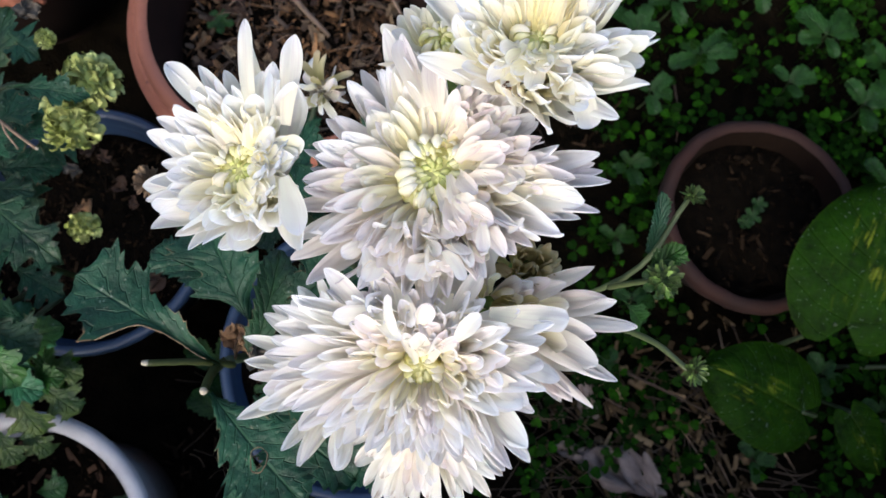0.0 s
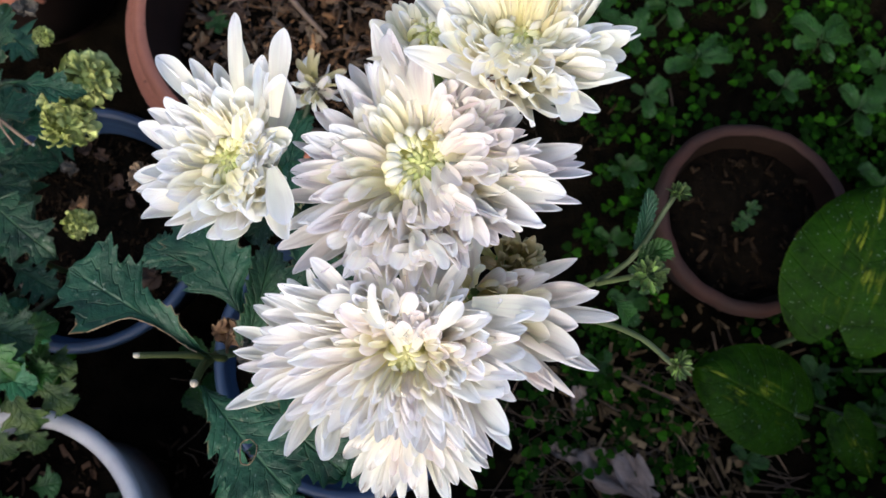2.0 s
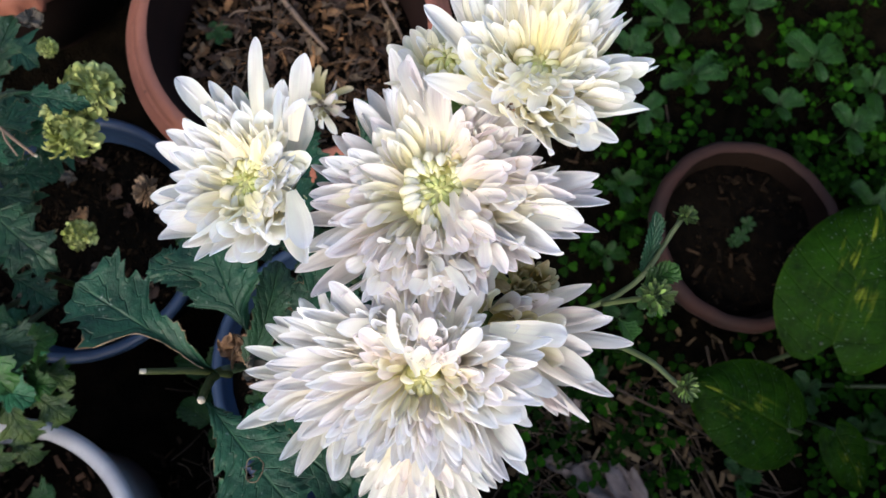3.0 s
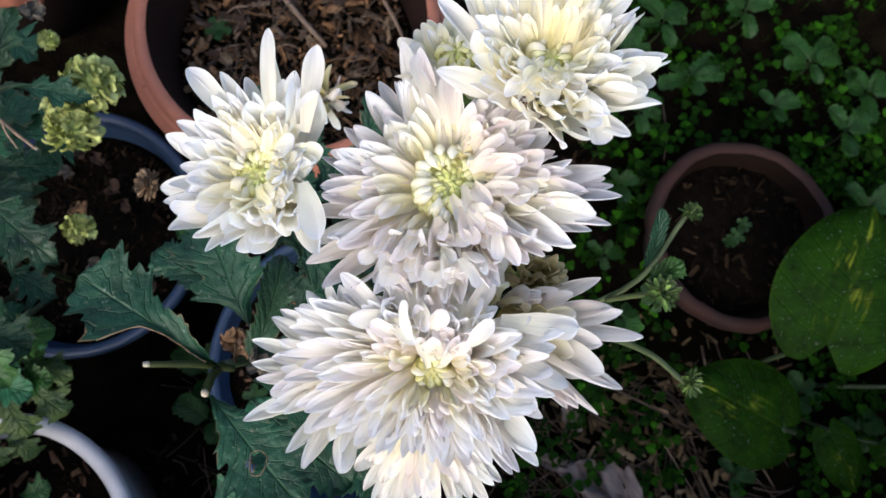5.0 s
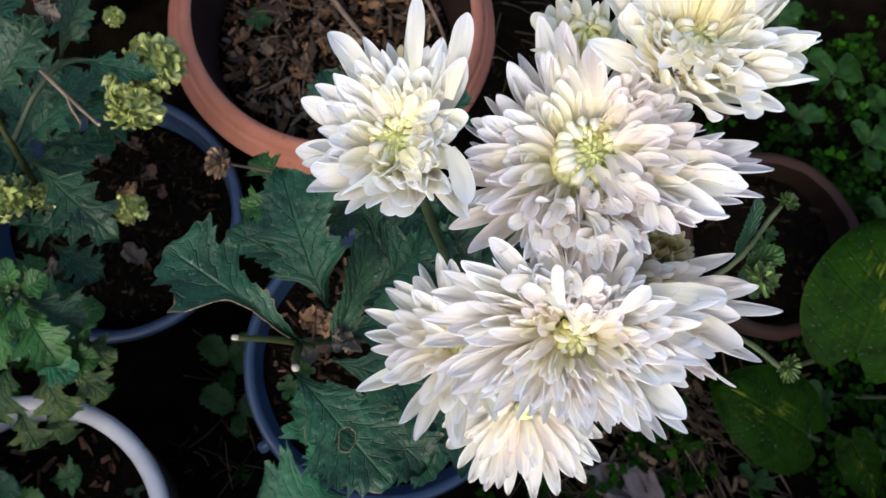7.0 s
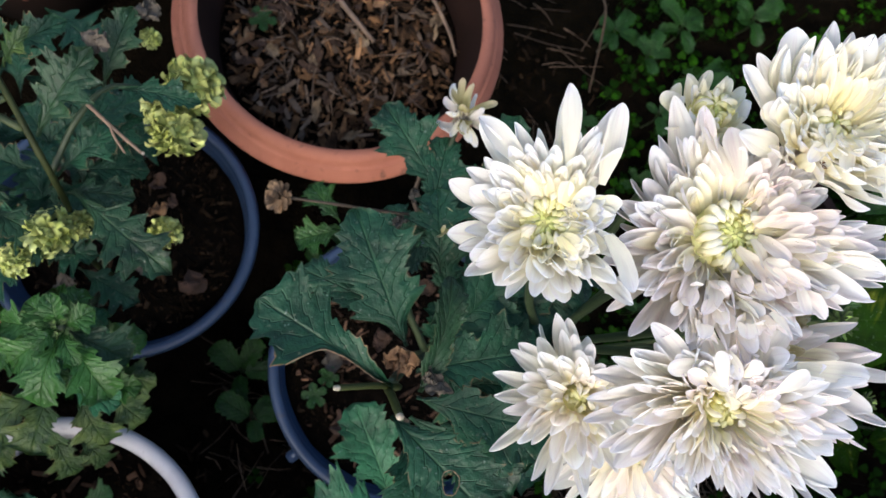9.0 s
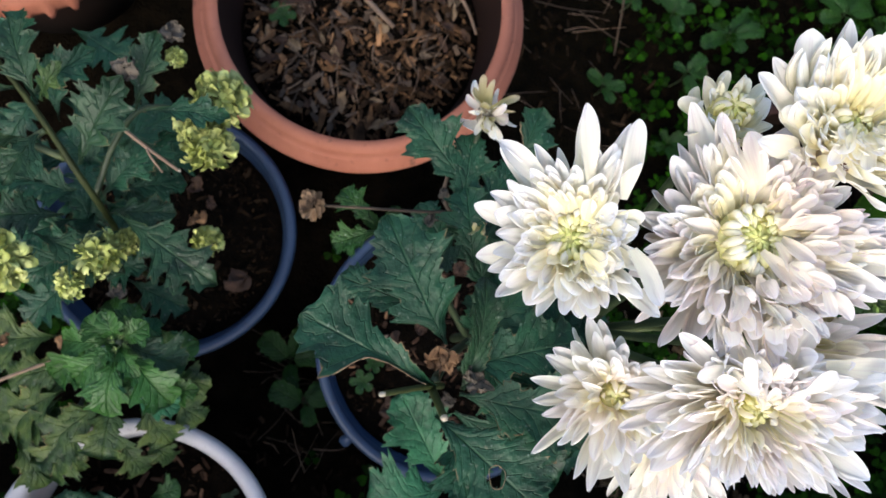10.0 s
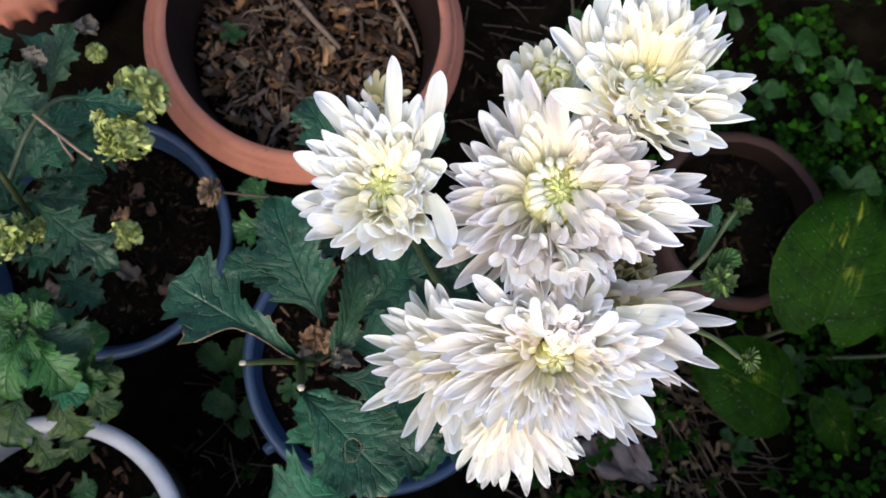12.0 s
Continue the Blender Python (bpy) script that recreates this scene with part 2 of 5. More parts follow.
LITTER = plain_mat("leaf_litter", (0.06096, 0.04064, 0.02096), (0.1727, 0.1179, 0.06477), 80, 0.95, 0.6, island=0.8, spec=0.03)
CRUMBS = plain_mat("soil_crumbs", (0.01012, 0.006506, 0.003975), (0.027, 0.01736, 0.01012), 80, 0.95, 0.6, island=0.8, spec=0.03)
WALL = plain_mat("added_wall", (0.07, 0.065, 0.055), (0.14, 0.13, 0.11), 6, 0.9, 0.6, 0.004)
CLOVER = plain_mat("clover", (0.00552, 0.02484, 0.000736), (0.01472, 0.05336, 0.00184), 60, 0.6, 0.3, island=0.7, spec=0.05)
STRAW = plain_mat("dry_straw", (0.06944, 0.04603, 0.02963), (0.1488, 0.1007, 0.06479), 80, 0.9, 0.4, island=0.7)


# ---- mesh helpers ----
def to_mesh(name, bm, material, smooth=True):
    me = bpy.data.meshes.new(name)
    if smooth:
        for f in bm.faces:
            f.smooth = True
    bm.to_mesh(me)
    bm.free()
    me.materials.append(material)
    return me


def part(name, bm, material, parent, label=""):
    ob = new(name, to_mesh(name, bm, material))
    ob.parent = parent
    return tagged(ob, label)


def group_root(name, at, label, category, group="", kind=""):
    ob = new(name)
    ob.empty_display_size = 0.02
    ob.location = at
    return tagged(ob, label, category, group, kind)


def under(ob, parent, m):
    """Hangs ob under a parent that stands unturned, at the world pose m."""
    ob.parent = parent
    ob.matrix_basis = Matrix.Translation(-world_place(parent)) @ m


def world_place(ob):
    p = Vector(ob.location)
    while ob.parent:
        ob = ob.parent
        p = p + Vector(ob.location)
    return p


def aim(base, tip, up, width=1.0, length=None, high=None):
    """A pose at base whose y axis runs to tip and whose z axis leans towards up."""
    base, tip = Vector(base), Vector(tip)
    y = tip - base
    ln = y.length
    y.normalize()
    z = Vector(up) - y * y.dot(Vector(up))
    if z.length < 1e-4:
        z = y.orthogonal()
    z.normalize()
    x = y.cross(z)
    m = Matrix((x, y, z)).transposed().to_4x4()
    m.translation = base
    ln = length or ln
    return m @ Matrix.Diagonal((width, ln, high or ln, 1))


def lathe(profile, seg=72, wobble=None):
    bm = bmesh.new()
    rings = []
    for r, z in profile:
        ring = []
        for i in range(seg):
            a = 2 * math.pi * i / seg
            k = 1 + (wobble(a, z) if wobble else 0)
            ring.append(bm.verts.new((r * k * math.cos(a), r * k * math.sin(a), z)))
        rings.append(ring)
    for a, b in zip(rings, rings[1:]):
        for i in range(seg):
            j = (i + 1) % seg
            bm.faces.new((a[i], a[j], b[j], b[i]))
    return bm


def smooth_line(points, steps=6):
    p = [Vector(q) for q in points]
    p = [2 * p[0] - p[1], *p, 2 * p[-1] - p[-2]]
    out = []
    for a, b, c, d in zip(p, p[1:], p[2:], p[3:]):
        for k in range(steps):
            s = k / steps
            out.append(0.5 * (2 * b + (c - a) * s + (2 * a - 5 * b + 4 * c - d) * s * s + (3 * b - a - 3 * c + d) * s ** 3))
    out.append(p[-2])
    return out


def tube(points, r0, r1, sides=8, steps=6, into=None, rough=0.06):
    bm = into or bmesh.new()
    line = smooth_line(points, steps)
    rings = []
    for i, q in enumerate(line):
        ahead = (line[min(i + 1, len(line) - 1)] - line[max(i - 1, 0)]).normalized()
        s = ahead.orthogonal().normalized() if not rings else (side - ahead * side.dot(ahead)).normalized()
        side = s
        t = ahead.cross(s)
        r = r0 + (r1 - r0) * i / (len(line) - 1)
        r *= 1 + rough * math.sin(i * 2.3)
        rings.append([bm.verts.new(q + r * (math.cos(a) * s + math.sin(a) * t)) for a in (2 * math.pi * k / sides for k in range(sides))])
    for a, b in zip(rings, rings[1:]):
        for i in range(sides):
            j = (i + 1) % sides
            bm.faces.new((a[i], a[j], b[j], b[i]))
    bm.faces.new(rings[0][::-1])
    bm.faces.new(rings[-1])
    return bm


def grid_sheet(nu, nv, place):
    """A sheet of nu x nv cells with uv; place(u, v) gives the point."""
    bm = bmesh.new()
    uv = bm.loops.layers.uv.new("UVMap")
    vs = [[bm.verts.new(place(i / nu, j / nv)) for i in range(nu + 1)] for j in range(nv + 1)]
    for j in range(nv):
        for i in range(nu):
            f = bm.faces.new((vs[j][i], vs[j][i + 1], vs[j + 1][i + 1], vs[j + 1][i]))
            for lp, (a, b) in zip(f.loops, ((i, j), (i + 1, j), (i + 1, j + 1), (i, j + 1))):
                lp[uv].uv = (a / nu, b / nv)
    return bm


def petal_sheet(bow, cup, sway, seed, blunt=1.0, twist=0.0):
    """A strap petal, 1 long and 1 wide: bow > 0 arches its back up, bow < 0 hollows it; base and tip lie on the y axis."""
    rnd = random.Random(seed)
    ph, wav = rnd.uniform(0, 6), rnd.uniform(0.02, 0.06)
    peak = rnd.uniform(0.58, 0.74)
    tip_curl, slant, notch, fold = rnd.gauss(0.15, 0.45), rnd.uniform(-0.16, 0.16), max(0.0, rnd.gauss(0.01, 0.05)), rnd.uniform(-0.08, 0.14)

    def place(u, v):
        s = 2 * u - 1
        v = 1 - (1 - v) ** 1.7
        w = (0.42 + 0.58 * math.sin(min(v / peak, 1.0) * math.pi / 2) ** 1.2)
        if v > peak:
            w *= max(0.0, 1 - ((v - peak) / (1 - peak)) ** (2.3 * blunt)) ** 0.62
        w = max(w, 0.03)
        x = 0.5 * w * s + sway * 4 * v * (1 - v) + 0.05 * w * math.sin(5 * v + ph) * v
        y = v - 0.015 * s * s * v * w + slant * s * w * v ** 6 * 0.35 - notch * math.exp(-(s / 0.35) ** 2) * v ** 10
        z = bow * 4 * v * (1 - v) - cup * w * (1 - s * s) * (0.45 + 0.55 * math.sin(math.pi * v)) * 0.5
        z += 0.026 * w * math.cos(2.6 * math.pi * s + ph) * v
        z += fold * w * max(0.0, s * (1 if ph > 3 else -1)) * v
        if v > 0.6:
            z += tip_curl * (v - 0.6) ** 2
        z += (wav * math.sin(7 * v + ph) * s + twist * s * v * 0.2) * w
        return (x, y, z)

    return grid_sheet(6, 12, place)


def petal_set(name, material, bows, cup, blunt=1.0):
    return [to_mesh(name, petal_sheet(b, cup, random.Random(i).uniform(-0.05, 0.05), i + 7, blunt, random.Random(i + 50).uniform(-0.5, 0.5)), material)
            for i, b in enumerate(bows)]


def hook_sheet(seed):
    """A small trough-shaped inner petal, 1 high: it stands up along z and bends over towards y."""
    rnd = random.Random(seed)
    straight, bend, rad = rnd.uniform(0.34, 0.48), radians(rnd.uniform(70, 170)), rnd.uniform(0.22, 0.38)
    skew = rnd.uniform(-0.15, 0.15)

    def place(u, v):
        s = 2 * u - 1
        w = 0.62 + 0.38 * math.sin(min(1.0, v / 0.7) * math.pi / 2)
        if v > 0.7:
            w *= max(0.02, 1 - ((v - 0.7) / 0.3) ** 2.4) ** 0.6
        if v < 0.45:
            y, z, tilt = 0.0, straight * v / 0.45, 0.0
        else:
            tilt = bend * (v - 0.45) / 0.55
            y, z = rad * (1 - math.cos(tilt)), straight + rad * math.sin(tilt)
        hollow = 0.30 * w * s * s
        return (0.5 * w * s + skew * v * v, y + hollow * math.cos(tilt) * 0.6, z - hollow * math.sin(tilt) * 0.6)

    return grid_sheet(6, 12, place)


OUTER = (0.08, 0.05, -0.01, 0.11, -0.03, 0.06, 0.04, 0.0, 0.13, 0.07, 0.02, 0.10, 0.01, 0.06)
MIDDLE = (0.10, 0.14, 0.19, 0.06, 0.22, 0.12, 0.16, 0.08, 0.04, 0.18, 0.11, 0.13)
CURLED = (-0.26, -0.18, 0.2, -0.34, -0.12, 0.14, -0.2, 0.08)
INNER = (-0.18, -0.28, -0.10, -0.22)
SETS = {
    "white": petal_set("petal", PETAL_WHITE, OUTER, 0.07),
    "blush": petal_set("petal", PETAL_PINK, OUTER, 0.08),
    "lilac": petal_set("petal", PETAL_LILAC, OUTER, 0.07),
    "midlilac": petal_set("petal", PETAL_LILAC, MIDDLE, 0.09, 1.2),
    "mid": petal_set("petal", PETAL_WHITE, MIDDLE, 0.10),
    "midblush": petal_set("petal", PETAL_PINK, MIDDLE, 0.09, 1.4),
    "cream": petal_set("petal", PETAL_CREAM, (0.0, 0.06, -0.06, 0.10, 0.03, 0.12, 0.08, -0.03, 0.05), 0.08),
    "yellow": petal_set("petal", PETAL_YELLOW, INNER, 0.22, 0.75),
    "curl": petal_set("petal", PETAL_PINK, CURLED, 0.17, 1.3),
    "spoon": petal_set("petal", PETAL_PINK, (0.12, 0.18, 0.10, 0.22, 0.08), 0.16, 1.7),
    "creamspoon": petal_set("petal", PETAL_CREAM, (0.12, 0.06, 0.18, 0.10, 0.15), 0.10, 1.6),
    "blunt": petal_set("petal", PETAL_WHITE, (0.06, 0.09, 0.04), 0.10, 3.5),
    "browned": petal_set("petal", PETAL_BROWNED, OUTER, 0.09, 1.2),
    "wilted": petal_set("petal", PETAL_WILTED, MIDDLE + (0.2, -0.3), 0.2),
}
HOOKS = {"yellow": [to_mesh("petal", hook_sheet(k), PETAL_YELLOW) for k in range(9)],
         "greenish": [to_mesh("petal", hook_sheet(10 + k), PETAL_GREENISH) for k in range(4)],
         "cream": [to_mesh("petal", hook_sheet(20 + k), PETAL_CREAM) for k in range(5)]}


def put_petal(parent, kind, rnd, base, tip, up, width, loose=0.16):
    me = rnd.choice(SETS[kind])
    ob = new("petal", me)
    up = Vector(up).normalized() + Vector((rnd.gauss(0, loose), rnd.gauss(0, loose), 0))
    under(ob, parent, aim(base, tip, up, width))
    return ob


def put_hook(parent, kind, rnd, base, inward, axis, width, high):
    z = (axis + Vector((rnd.gauss(0, 0.10), rnd.gauss(0, 0.10), 0))).normalized()
    y = inward - z * inward.dot(z)
    y.normalize()
    m = Matrix((y.cross(z), y, z)).transposed().to_4x4()
    m.translation = base
    ob = new("petal", rnd.choice(HOOKS[kind]))
    under(ob, parent, m @ Matrix.Diagonal((width, high, high, 1)))
    return ob


def reach_at(tips, az):
    """Reach and rise at an azimuth, run smoothly through the outer petals."""
    wsum = r = h = 0.0
    for a, q, z in tips:
        d = (a - az + 180) % 360 - 180
        w = math.exp(-(d / 16.0) ** 2) + 1e-6
        wsum, r, h = wsum + w, r + w * q, h + w * z
    return r / wsum, h / wsum


def bloom(plant, centre, tips, layers, seed, outer="white", n=120, least=0.30, dome=6.0, depth=0.02, lean=(0, 0), width=0.0070, core=24, core_r=0.008, label="", core_kind="yellow", extra=(), curls=(), tiers=(), heart_drop=0.0):
    """centre: the eye of the bloom. tips: outer petals as azimuth in degrees, reach and rise in millimetres.
    layers: down to which share of the reach a kind of petal is used, outermost first. n petals lie shingled from the rim inwards.
    extra: single petals from (azimuth, reach, rise) to the same, with width in mm and kind."""
    rnd = random.Random(seed)
    c = Vector(centre)
    axis = Vector((lean[0], lean[1], 1)).normalized()
    foot = c - axis * depth
    bm = lathe([(0.0005, -0.004), (0.003, -0.003), (0.0065, 0.001), (0.0075, 0.004), (0.006, 0.008), (0.003, 0.0105), (0.0004, 0.0112)], 16)
    root = new("bloom", to_mesh("bloom", bm, BUD_GREEN))
    tagged(root, label)
    under(root, plant, Matrix.Translation(foot - Vector((0, 0, 0.004))))

    def spot(az, reach, rise):
        a = radians(az)
        return c + Vector((reach * math.cos(a), reach * math.sin(a), rise)) / 1000

    for az, reach, rise in tips:
        d = Vector((math.cos(radians(az)), math.sin(radians(az)), 0))
        w = width * rnd.uniform(0.85, 1.15) * min(1.0, 0.75 + reach / 160)
        put_petal(root, outer, rnd, foot + d * 0.005, spot(az, reach, rise - 2.0), axis * 0.6 + Vector((0, 0, 1.2)), w, 0.12)
    for k in range(n):
        q = (k + 0.5) / n
        f = 0.97 - (0.97 - least) * q ** 0.92
        az = (k * 137.508 + rnd.uniform(-9, 9)) % 360
        reach, h = reach_at(tips, az)
        d = Vector((math.cos(radians(az)), math.sin(radians(az)), 0))
        f *= rnd.uniform(0.90, 1.08)
        kind = next((kinds for least_f, kinds in layers if f > least_f), layers[-1][1])
        tip = spot(az, reach * f, h * f) + axis * (dome * math.sin(math.pi * min(1.0, max(0.0, (1 - f) * 0.95 + 0.04))) + rnd.uniform(-0.8, 0.8)) / 1000
        base = foot + d * (0.003 + 0.006 * (1 - f)) + axis * depth * 1.10 * (1 - f)
        up = axis * (0.55 + 0.5 * f) - d * (1 - f) * 0.9 + Vector((0, 0, 0.4))
        slim = min(1.0, 0.46 + 0.54 * (tip - base).length / 0.030)
        put_petal(root, rnd.choice(kind), rnd, base, tip, up, width * (0.66 + 0.40 * f) * slim * rnd.uniform(0.86, 1.14))
    # heart: a low dome hidden under small petals that bend over towards the middle
    drop = axis * heart_drop / 1000
    bm = lathe([(core_r * 1.10, -0.008), (core_r * 1.0, -0.005), (core_r * 0.75, -0.0035), (core_r * 0.35, -0.0028), (0.0002, -0.0026)], 20)
    heart = new("heart", to_mesh("heart", bm, PETAL_WILTED if core_kind == "wilted" else HEART))
    under(heart, root, Matrix.Translation(c - axis * 0.0012 - drop))
    for k in range(core):
        q = (k + 0.5) / core
        a = k * 2.39996 + rnd.uniform(-0.15, 0.15)
        d = Vector((math.cos(a), math.sin(a), 0))
        d = (d - axis * d.dot(axis)).normalized()
        high = (0.0058 + 0.0048 * q) * rnd.uniform(0.9, 1.12)
        base = c - drop + d * core_r * (0.16 + 0.98 * math.sqrt(q)) + axis * (-high * 0.80 - 0.0015 + 0.0038 * q)
        if core_kind == "wilted":
            put_petal(root, "wilted", rnd, base, base - d * 0.003 + axis * high, d, 0.003)
        else:
            put_hook(root, "greenish" if q < 0.16 and core_kind == "yellow" else "yellow" if q < 0.75 else "cream", rnd, base, -d, (axis + d * 0.12).normalized(), (0.0021 + 0.0014 * q) * (0.6 + 37 * core_r) * rnd.uniform(0.9, 1.2), high)
    # short spoon-shaped and curled petals crowding one side
    for mid, spread, count, kind, near, far in curls:
        for k in range(count):
            az = rnd.gauss(mid, spread)
            reach, h = reach_at(tips, az % 360)
            f = rnd.uniform(near, far)
            d = Vector((math.cos(radians(az)), math.sin(radians(az)), 0))
            tip = spot(az, reach * f, h * f + rnd.uniform(4.0, 7.5)) + axis * 0.001
            base = tip - (d + Vector((rnd.uniform(-0.6, 0.6), rnd.uniform(-0.6, 0.6), rnd.uniform(0.3, 1.1)))) * rnd.uniform(0.007, 0.011)
            put_petal(root, kind, rnd, base, tip, axis - d * 0.4, width * rnd.uniform(0.60, 0.95), 0.3)
    # petals that rise on one side, tier by tier, over the heart or away from it
    for mid, spread, count, base_r, near, far, rise, kinds in tiers:
        for k in range(count):
            q = (k + 0.5) / count
            az = mid + spread * (2 * ((k * 0.618034) % 1.0) - 1) + rnd.uniform(-6, 6)
            tip_r = far + (near - far) * q
            base = spot(az, base_r * rnd.uniform(0.9, 1.08), rise - 5 + 2 * (1 - q))
            tip = spot(az + rnd.uniform(-12, 12), tip_r, rise + (1.5 - 2.5 * q if far < base_r else 2.5 * q - 1.0) + rnd.uniform(-0.6, 0.6))
            put_petal(root, rnd.choice(kinds), rnd, base, tip, axis + Vector((0, 0, 0.5)), width * rnd.uniform(0.75, 0.98), 0.12)
    for start, end, w, kind in extra:
        put_petal(root, kind, rnd, spot(*start), spot(*end), (0, 0, 1), w / 1000, 0.05)
    return root, foot


# ---- leaves ----
def lobed_leaf(length, width, lobes=3, cut=0.45, teeth=12, seed=0, arch=0.08, fold=0.12, curl=0.05, stalk=0.12, hole=None, nv=64, wide_at=0.62, torn=None, nu=10):
    """A chrysanthemum leaf along y, with lobes that point forwards, a toothed edge and a folded midrib."""
    rnd = random.Random(seed)
    ph, ph2 = rnd.uniform(0, 1), rnd.uniform(0, 6)
    cut = cut + 0.03 if cut > 0.25 else cut
    lobe = {}
    for side in (-1, 1):
        lobe[side] = []
        for i in range(lobes):
            at = 0.30 + 0.56 * (i + 0.5 * rnd.uniform(-0.3, 0.3)) / max(1, lobes - 1) if lobes > 1 else 0.5
            size = math.exp(-((at - wide_at) / 0.42) ** 2) * rnd.uniform(0.85, 1.1)
            lobe[side].append((at, size, (0.29 if lobes > 1 else 0.8) / max(1, lobes - 0.4) * rnd.uniform(0.9, 1.1)))

    def half(v, side):
        if v < stalk:
            return 0.022 + 0.02 * v
        q = (v - stalk) / (1 - stalk)
        env = (q / wide_at) ** 0.9 if q < wide_at else 1 - 0.35 * ((q - wide_at) / (1 - wide_at)) ** 1.5
        best = max(size * math.exp(-abs((q - at) / w) ** 3.2) for at, size, w in lobe[side])
        body = env * (1 - cut)
        k = (body ** 5 + best ** 5) ** 0.2
        tooth = (q * teeth + ph + 0.25 * math.sin(q * 9 + ph2 + side)) % 1.0
        end = max(0.0, min(1.0, (1 - q) / 0.20)) ** 0.55
        return 0.03 * (1 - q) + 0.5 * k * end * (0.86 + 0.28 * tooth ** 1.8)

    def place(u, v):
        s = 2 * u - 1
        h = half(v, 1 if s > 0 else -1)
        if torn and s * torn[0] > 0 and torn[1] < v < torn[2]:
            h *= 1 - 0.86 * math.sin(math.pi * (v - torn[1]) / (torn[2] - torn[1])) ** 0.7
        x = h * s * width
        y = (v + 0.17 * abs(s) ** 1.4 * h * (0.5 + 0.6 * v)) * length
        z = length * arch * 4 * v * (1 - v) + fold * abs(x) - curl * width * (s * s) * math.sin(3 * v + ph2)
        z += length * (0.024 * math.sin(9 * v + ph2 + 2 * s) * abs(s) + 0.010 * math.sin(17 * v + 3 * s + ph2) * s * s)
        return (x, y, z)

    lobed_leaf.spot = place(hole[1], hole[0]) if hole else None
    lobed_leaf.edge = [place(0.0 if torn[0] < 0 else 1.0, torn[1] + (torn[2] - torn[1]) * k / 12) for k in range(13)] if torn else None
    bm = grid_sheet(nu, nv, place)
    if hole:
        hv, hs, hr = hole
        uvl = bm.loops.layers.uv.active
        gone = [f for f in bm.faces if ((sum(l[uvl].uv.y for l in f.loops) / 4 - hv) * length) ** 2 + ((sum(l[uvl].uv.x for l in f.loops) / 4 - hs) * width * 0.8) ** 2 < hr * hr]
        bmesh.ops.delete(bm, geom=gone, context="FACES")
    return bm


def add_leaf(plant, base, tip, width, material, seed, roll=0.0, label="", up=(0, 0, 1), **shape):
    base, tip = Vector(base), Vector(tip)
    ln = (tip - base).length
    ob = new("leaf", to_mesh("leaf", lobed_leaf(ln, width, seed=seed, **shape), material))
    under(ob, plant, aim(base, tip, up, 1, 1, 1) @ pose(0, 0, 0, 0, roll, 0))
    if shape.get("hole") and shape["hole"][2] > 0.004:
        r = shape["hole"][2]
        ring = lathe([(r * 0.97, -0.0003), (r * 1.01, 0.0004), (r * 1.05, 0.0004), (r * 1.09, -0.0003), (r * 0.97, -0.0003)], 36, lambda a, z: 0.18 * math.sin(2 * a) + 0.06 * math.sin(3 * a) + 0.025 * math.sin(7 * a))
        rim = new("dry_edge", to_mesh("dry_edge", ring, CUT_LEAF))
        rim.parent = ob
        rim.location = lobed_leaf.spot
        tagged(rim, "pale dried rim of an eaten hole")
    if shape.get("torn"):
        rim = new("dry_edge", to_mesh("dry_edge", tube(lobed_leaf.edge, 0.0003, 0.0004, 5, 2, rough=0.5), CUT_LEAF))
        rim.parent = ob
        tagged(rim, "dry brown eaten edge")
    return tagged(ob, label)


def add_stem(plant, points, r0, r1, material, label="", name="stem", sides=8):
    ob = new(name, to_mesh(name, tube(points, r0, r1, sides), material))
    under(ob, plant, Matrix.Identity(4))
    return tagged(ob, label)


def scale_ball(n, r, length, width, seed, spread=1.0, squash=0.8, bow=-0.2, droop=0.0, inner=0.35):
    """A head of many small joined florets or bracts on a dome."""
    rnd = random.Random(seed)
    bm = bmesh.new()
    uv = bm.loops.layers.uv.new("UVMap")
    for k in range(n):
        q = (k + 0.5) / n
        th = math.acos(1 - q * (1.0 + 0.5 * spread)) if 1 - q * (1 + 0.5 * spread) > -1 else math.pi
        a = k * 2.39996 + rnd.uniform(-0.3, 0.3)
        d = Vector((math.sin(th) * math.cos(a), math.sin(th) * math.sin(a), math.cos(th) * squash))
        base = d * r * inner
        tip = d * (r + length * rnd.uniform(0.3, 1.0)) + Vector((rnd.gauss(0, 0.12) * r, rnd.gauss(0, 0.12) * r, -droop * length * q))
        m = aim(base, tip, Vector((0, 0, 1)) - d * 0.8, width * rnd.uniform(0.7, 1.3))
        rows = []
        for j in range(5):
            v = j / 4
            w = (0.4, 0.75, 1.0, 0.95, 0.5)[j] * 0.5
            z = bow * 4 * v * (1 - v) * 0.5
            rows.append([bm.verts.new(m @ Vector(p)) for p in ((-w, v, z), (0, v, z - 0.08), (w, v, z))])
        for p, s in zip(rows, rows[1:]):
            bm.faces.new((p[0], p[1], s[1], s[0]))
            bm.faces.new((p[1], p[2], s[2], s[1]))
    return bm


